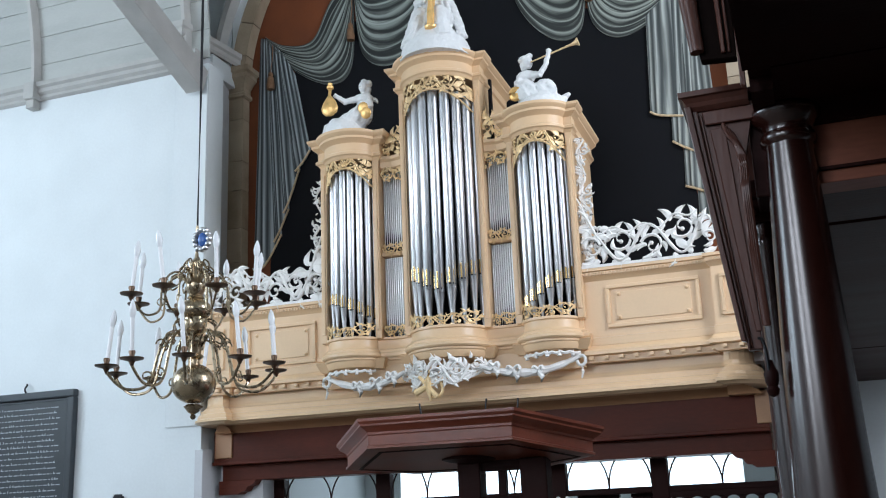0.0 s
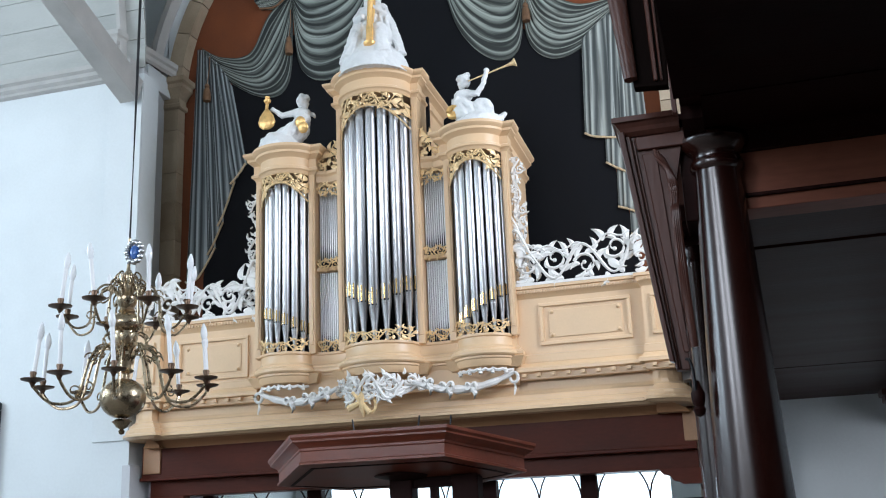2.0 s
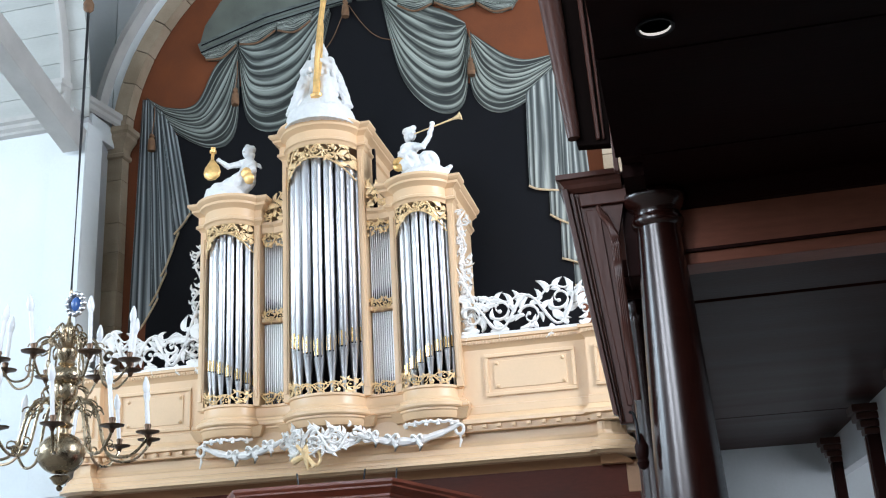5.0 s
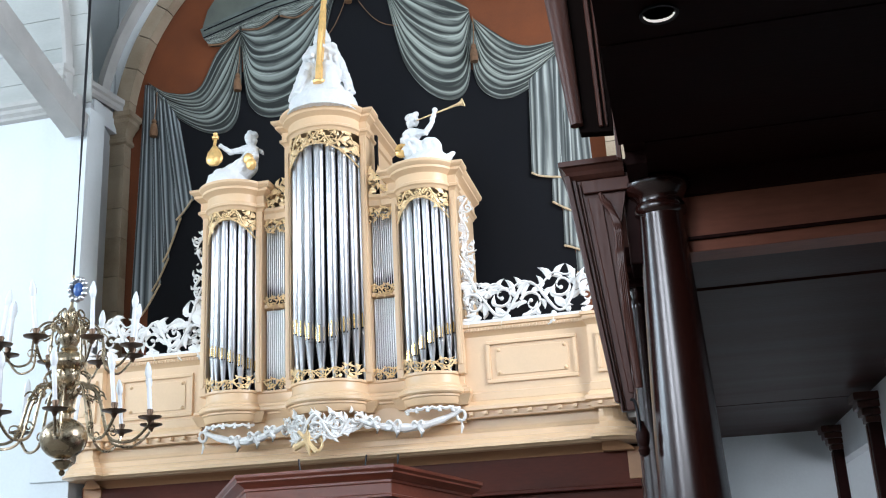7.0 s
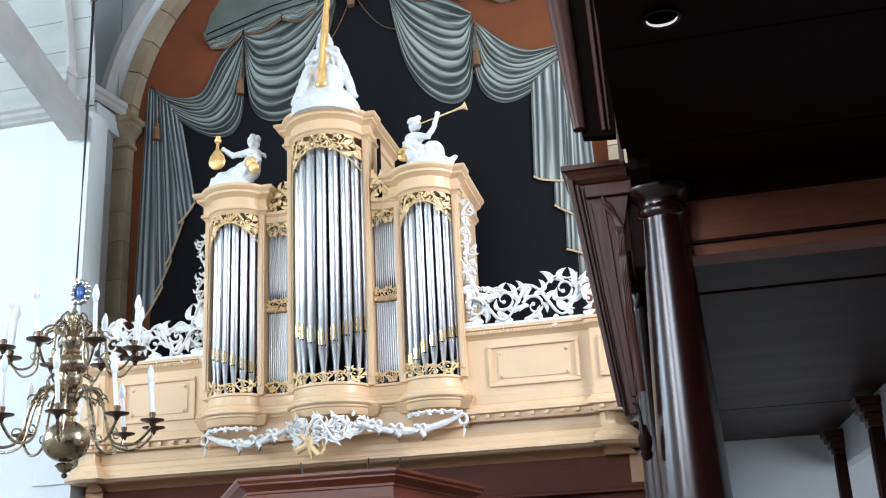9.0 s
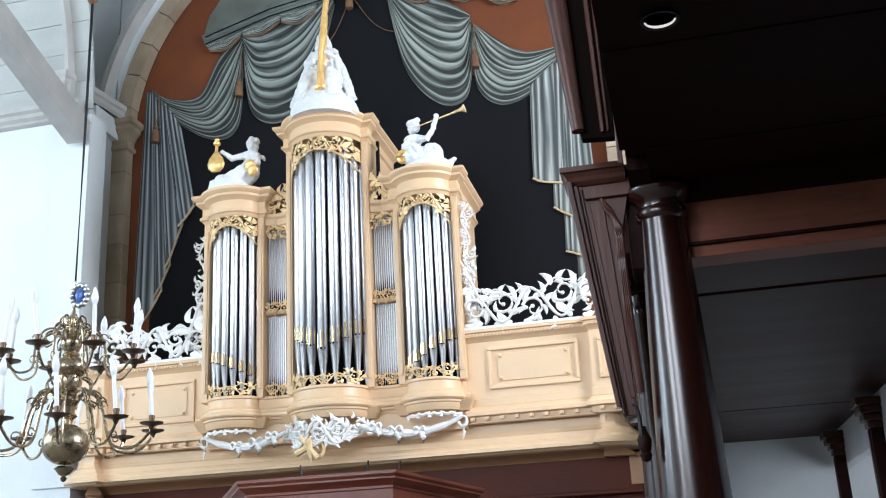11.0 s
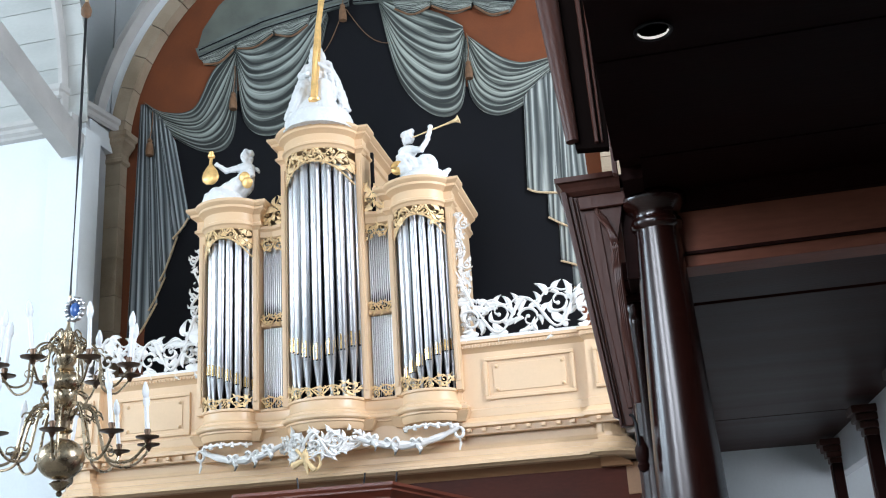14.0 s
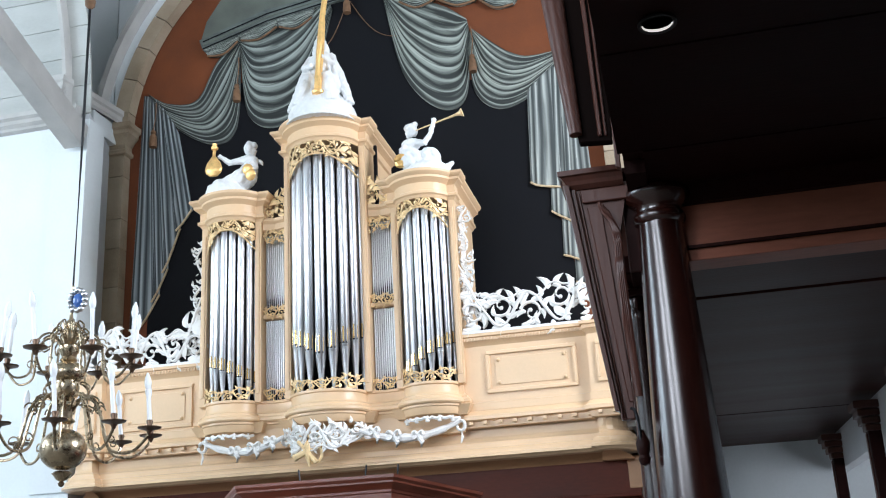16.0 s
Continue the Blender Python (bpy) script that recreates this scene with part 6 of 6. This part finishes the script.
part("capital_block", boxes((IX - 0.07, IX + 0.12, IY - 0.08, IY + 0.12, 3.98, 4.10), (IX - 0.085, IX + 0.14, IY - 0.095, IY + 0.14, 4.10, 4.14), (IX - 0.07, IX + 0.12, IY - 0.08, IY + 0.12, 4.14, 4.20), bevel=0.008), SHADEWOOD, ip)
for z, r, dx in ((4.01, 0.055, -0.055), (3.90, 0.042, -0.05)):
    pts = [(IX + dx + r * (1 - t / 13) * math.cos(t) * 0.7, IY - 0.09, z + r * (1 - t / 13) * math.sin(t)) for t in [k * 0.5 for k in range(24)]]
    part("volute", tube(bmesh.new(), pts, [0.013 - 0.0003 * k for k in range(24)], 6), DARKWOOD, ip, smooth=True)


def tapered(name, quad, y0, y1, material, parent, label=""):
    bm = bmesh.new()
    e = [[bm.verts.new((x, y, z)) for x, z in quad] for y in (y0, y1)]
    n = len(quad)
    for k in range(n):
        bm.faces.new((e[0][k], e[0][(k + 1) % n], e[1][(k + 1) % n], e[1][k]))
    bm.faces.new(e[0])
    bm.faces.new(e[1])
    bmesh.ops.bevel(bm, geom=bm.edges[:], offset=0.004, segments=1, affect="EDGES")
    return part(name, bm, material, parent, label)


br = thing("bracket_board", "dark oak tapered bracket board with moulded edge and panel", "bracket", "bracket boards of the side gallery")
tapered("board", [(-0.405, 4.50), (-0.10, 4.50), (-0.13, 4.37), (-0.192, 4.12), (-0.192, 3.278), (-0.257, 3.278)], 5.0, 5.06, DARKWOOD, br)
tapered("edge_moulding", [(-0.428, 4.50), (-0.395, 4.50), (-0.258, 3.31), (-0.282, 3.32)], 4.95, 5.0, DARKWOOD, br)
tapered("edge_moulding", [(-0.392, 4.48), (-0.368, 4.48), (-0.243, 3.285), (-0.256, 3.285)], 4.975, 5.0, DARKWOOD, br)
tapered("edge_bead", [(-0.362, 4.46), (-0.348, 4.46), (-0.232, 3.285), (-0.240, 3.285)], 4.985, 5.0, DARKWOOD, br)
tapered("head_rail", [(-0.345, 4.47), (-0.10, 4.47), (-0.10, 4.40), (-0.338, 4.40)], 4.975, 5.0, DARKWOOD, br)
tapered("panel_strip", [(-0.318, 4.38), (-0.245, 4.38), (-0.185, 3.36), (-0.212, 3.36)], 4.988, 5.0, DARKWOOD, br)
bm = bmesh.new()
sweep(bm, [(-0.39, 5.3), (-0.39, 4.99), (-0.12, 4.99)], [(0.0, 4.575), (0.06, 4.572), (0.06, 4.545), (0.045, 4.54), (0.03, 4.52), (0.022, 4.50), (0.0, 4.48)], 5.3)
part("cap_moulding", bm, DARKWOOD, br)
for k in range(4):
    o = 0.012 * k
    pts = smooth_line([(-0.252 + o, 4.96, 4.385 - 1.4 * o), (-0.238 + o, 4.95, 4.33 - o), (-0.205 + 0.8 * o, 4.95, 4.275 - 1.2 * o), (-0.192 + 0.7 * o, 4.955, 4.18), (-0.194 + 0.7 * o, 4.96, 4.05), (-0.188 + 0.7 * o, 4.97, 3.75), (-0.170 + 0.5 * o, 4.98, 3.38)], 5)
    part("console_scroll", tube(bmesh.new(), pts, [0.011] * len(pts), 6), DARKWOOD, br, smooth=True)
pts = smooth_line([(-0.205, 4.97, 3.325), (-0.188, 4.96, 3.312), (-0.178, 4.96, 3.25), (-0.176, 4.96, 3.15)], 5)
part("iron_hook", tube(bmesh.new(), pts, 0.008, 6), IRON, br, smooth=True)
part("drop_finial", lathe(bmesh.new(), [(0.0, 3.05), (0.022, 3.06), (0.030, 3.085), (0.022, 3.10), (0.03, 3.12), (0.034, 3.16), (0.02, 3.19), (0.012, 3.22), (0.0, 3.22)], 12, (-0.168, 4.98, 0)), SHADEWOOD, br, smooth=True)
part("rear_panel", boxes((-0.215, 0.08, 5.58, 5.63, 0, 4.56), bevel=0.006), DARKWOOD, ip)
bu = thing("bracket_board", "dark oak tapered bracket board of the upper front", "bracket", "bracket boards of the side gallery")
# Recessed board is blacked in for its shade.
tapered("board", [(-0.49, 6.3), (-0.12, 6.3), (-0.140, 4.572), (-0.300, 4.585)], 4.62, 4.68, RECESSOAK, bu)
pts = [(-0.3105 - 0.067 * (z - 4.62), 4.60, z) for z in (6.3, 5.8, 5.345, 5.0, 4.618)]
part("edge_moulding", tube(bmesh.new(), pts, [0.082, 0.069, 0.058, 0.046, 0.033], 10), DARKWOOD, bu, "rounded dark oak edge moulding", True)
tapered("inner_moulding", [(-0.245, 6.3), (-0.215, 6.3), (-0.185, 4.60), (-0.205, 4.60)], 4.60, 4.62, DARKWOOD, bu)
tapered("inner_bead", [(-0.198, 6.3), (-0.180, 6.3), (-0.162, 4.60), (-0.174, 4.60)], 4.605, 4.62, DARKWOOD, bu)
# Lighter oak strip stands for the light caught by the gallery edge.
tapered("edge_strip", [(-0.132, 6.3), (-0.098, 6.3), (-0.112, 4.40), (-0.136, 4.41)], 4.56, 4.60, DARKWOOD, bu, "oak strip standing for the lit gallery edge")

# unseen aisle panelling, added dark to cut bounce light on column and soffit
ws = thing("bounce_block", "unseen dark panelling added to cut bounce light in the aisle", "panelling", kind="structure")
part("wainscot_back", boxes((4.93, 4.99, -1.5, 10.6, 0, 4.05)), SHADEWOOD, ws)
for k in range(11):
    y0 = -1.4 + 1.09 * k
    part("wainscot_panel", boxes((4.90, 4.93, y0 + 0.08, y0 + 1.0, 0.3, 3.8), bevel=0.02), DARKWOOD, ws)

# aisle beyond: white wall, and a side partition of dark posts with moulded capitals
structure("wall_aisle", boxes((0.35, 5, 14.0, 14.2, 0, 4.06)), PLASTER, "white plastered aisle wall below the gallery")
# Partition's grey tone carries shade on white plaster.
structure("wall_partition", boxes((1.86, 2.0, 5.3, 10.35, 0, 3.62), (1.86, 2.0, 5.3, 13.9, 3.62, 4.055)), SHADEPLASTER, "plastered partition along the aisle, shade put in as grey")


def aisle_post(y):
    """A slim dark post with a stepped, moulded capital."""
    po = thing("aisle_post", "dark oak post with a stepped moulded capital", "post", "posts of the aisle partition", (1.8, y, 0))
    part("post_shaft", boxes((1.74, 1.86, y - 0.08, y + 0.08, 0, 3.74), bevel=0.012), SHADEWOOD, po)
    part("post_strip", boxes((1.725, 1.74, y - 0.03, y + 0.03, 0.3, 3.7), bevel=0.005), DARKWOOD, po)
    for k, (g, z0, z1) in enumerate(((0.02, 3.72, 3.78), (0.05, 3.785, 3.85), (0.08, 3.855, 3.92), (0.11, 3.925, 4.0))):
        part("capital_step", boxes((1.74 - g, 1.86, y - 0.08 - g, y + 0.08 + g, z0, z1), bevel=0.012), DARKWOOD, po)


for y in (13.1, 10.45, 8.35, 6.85):
    aisle_post(y)
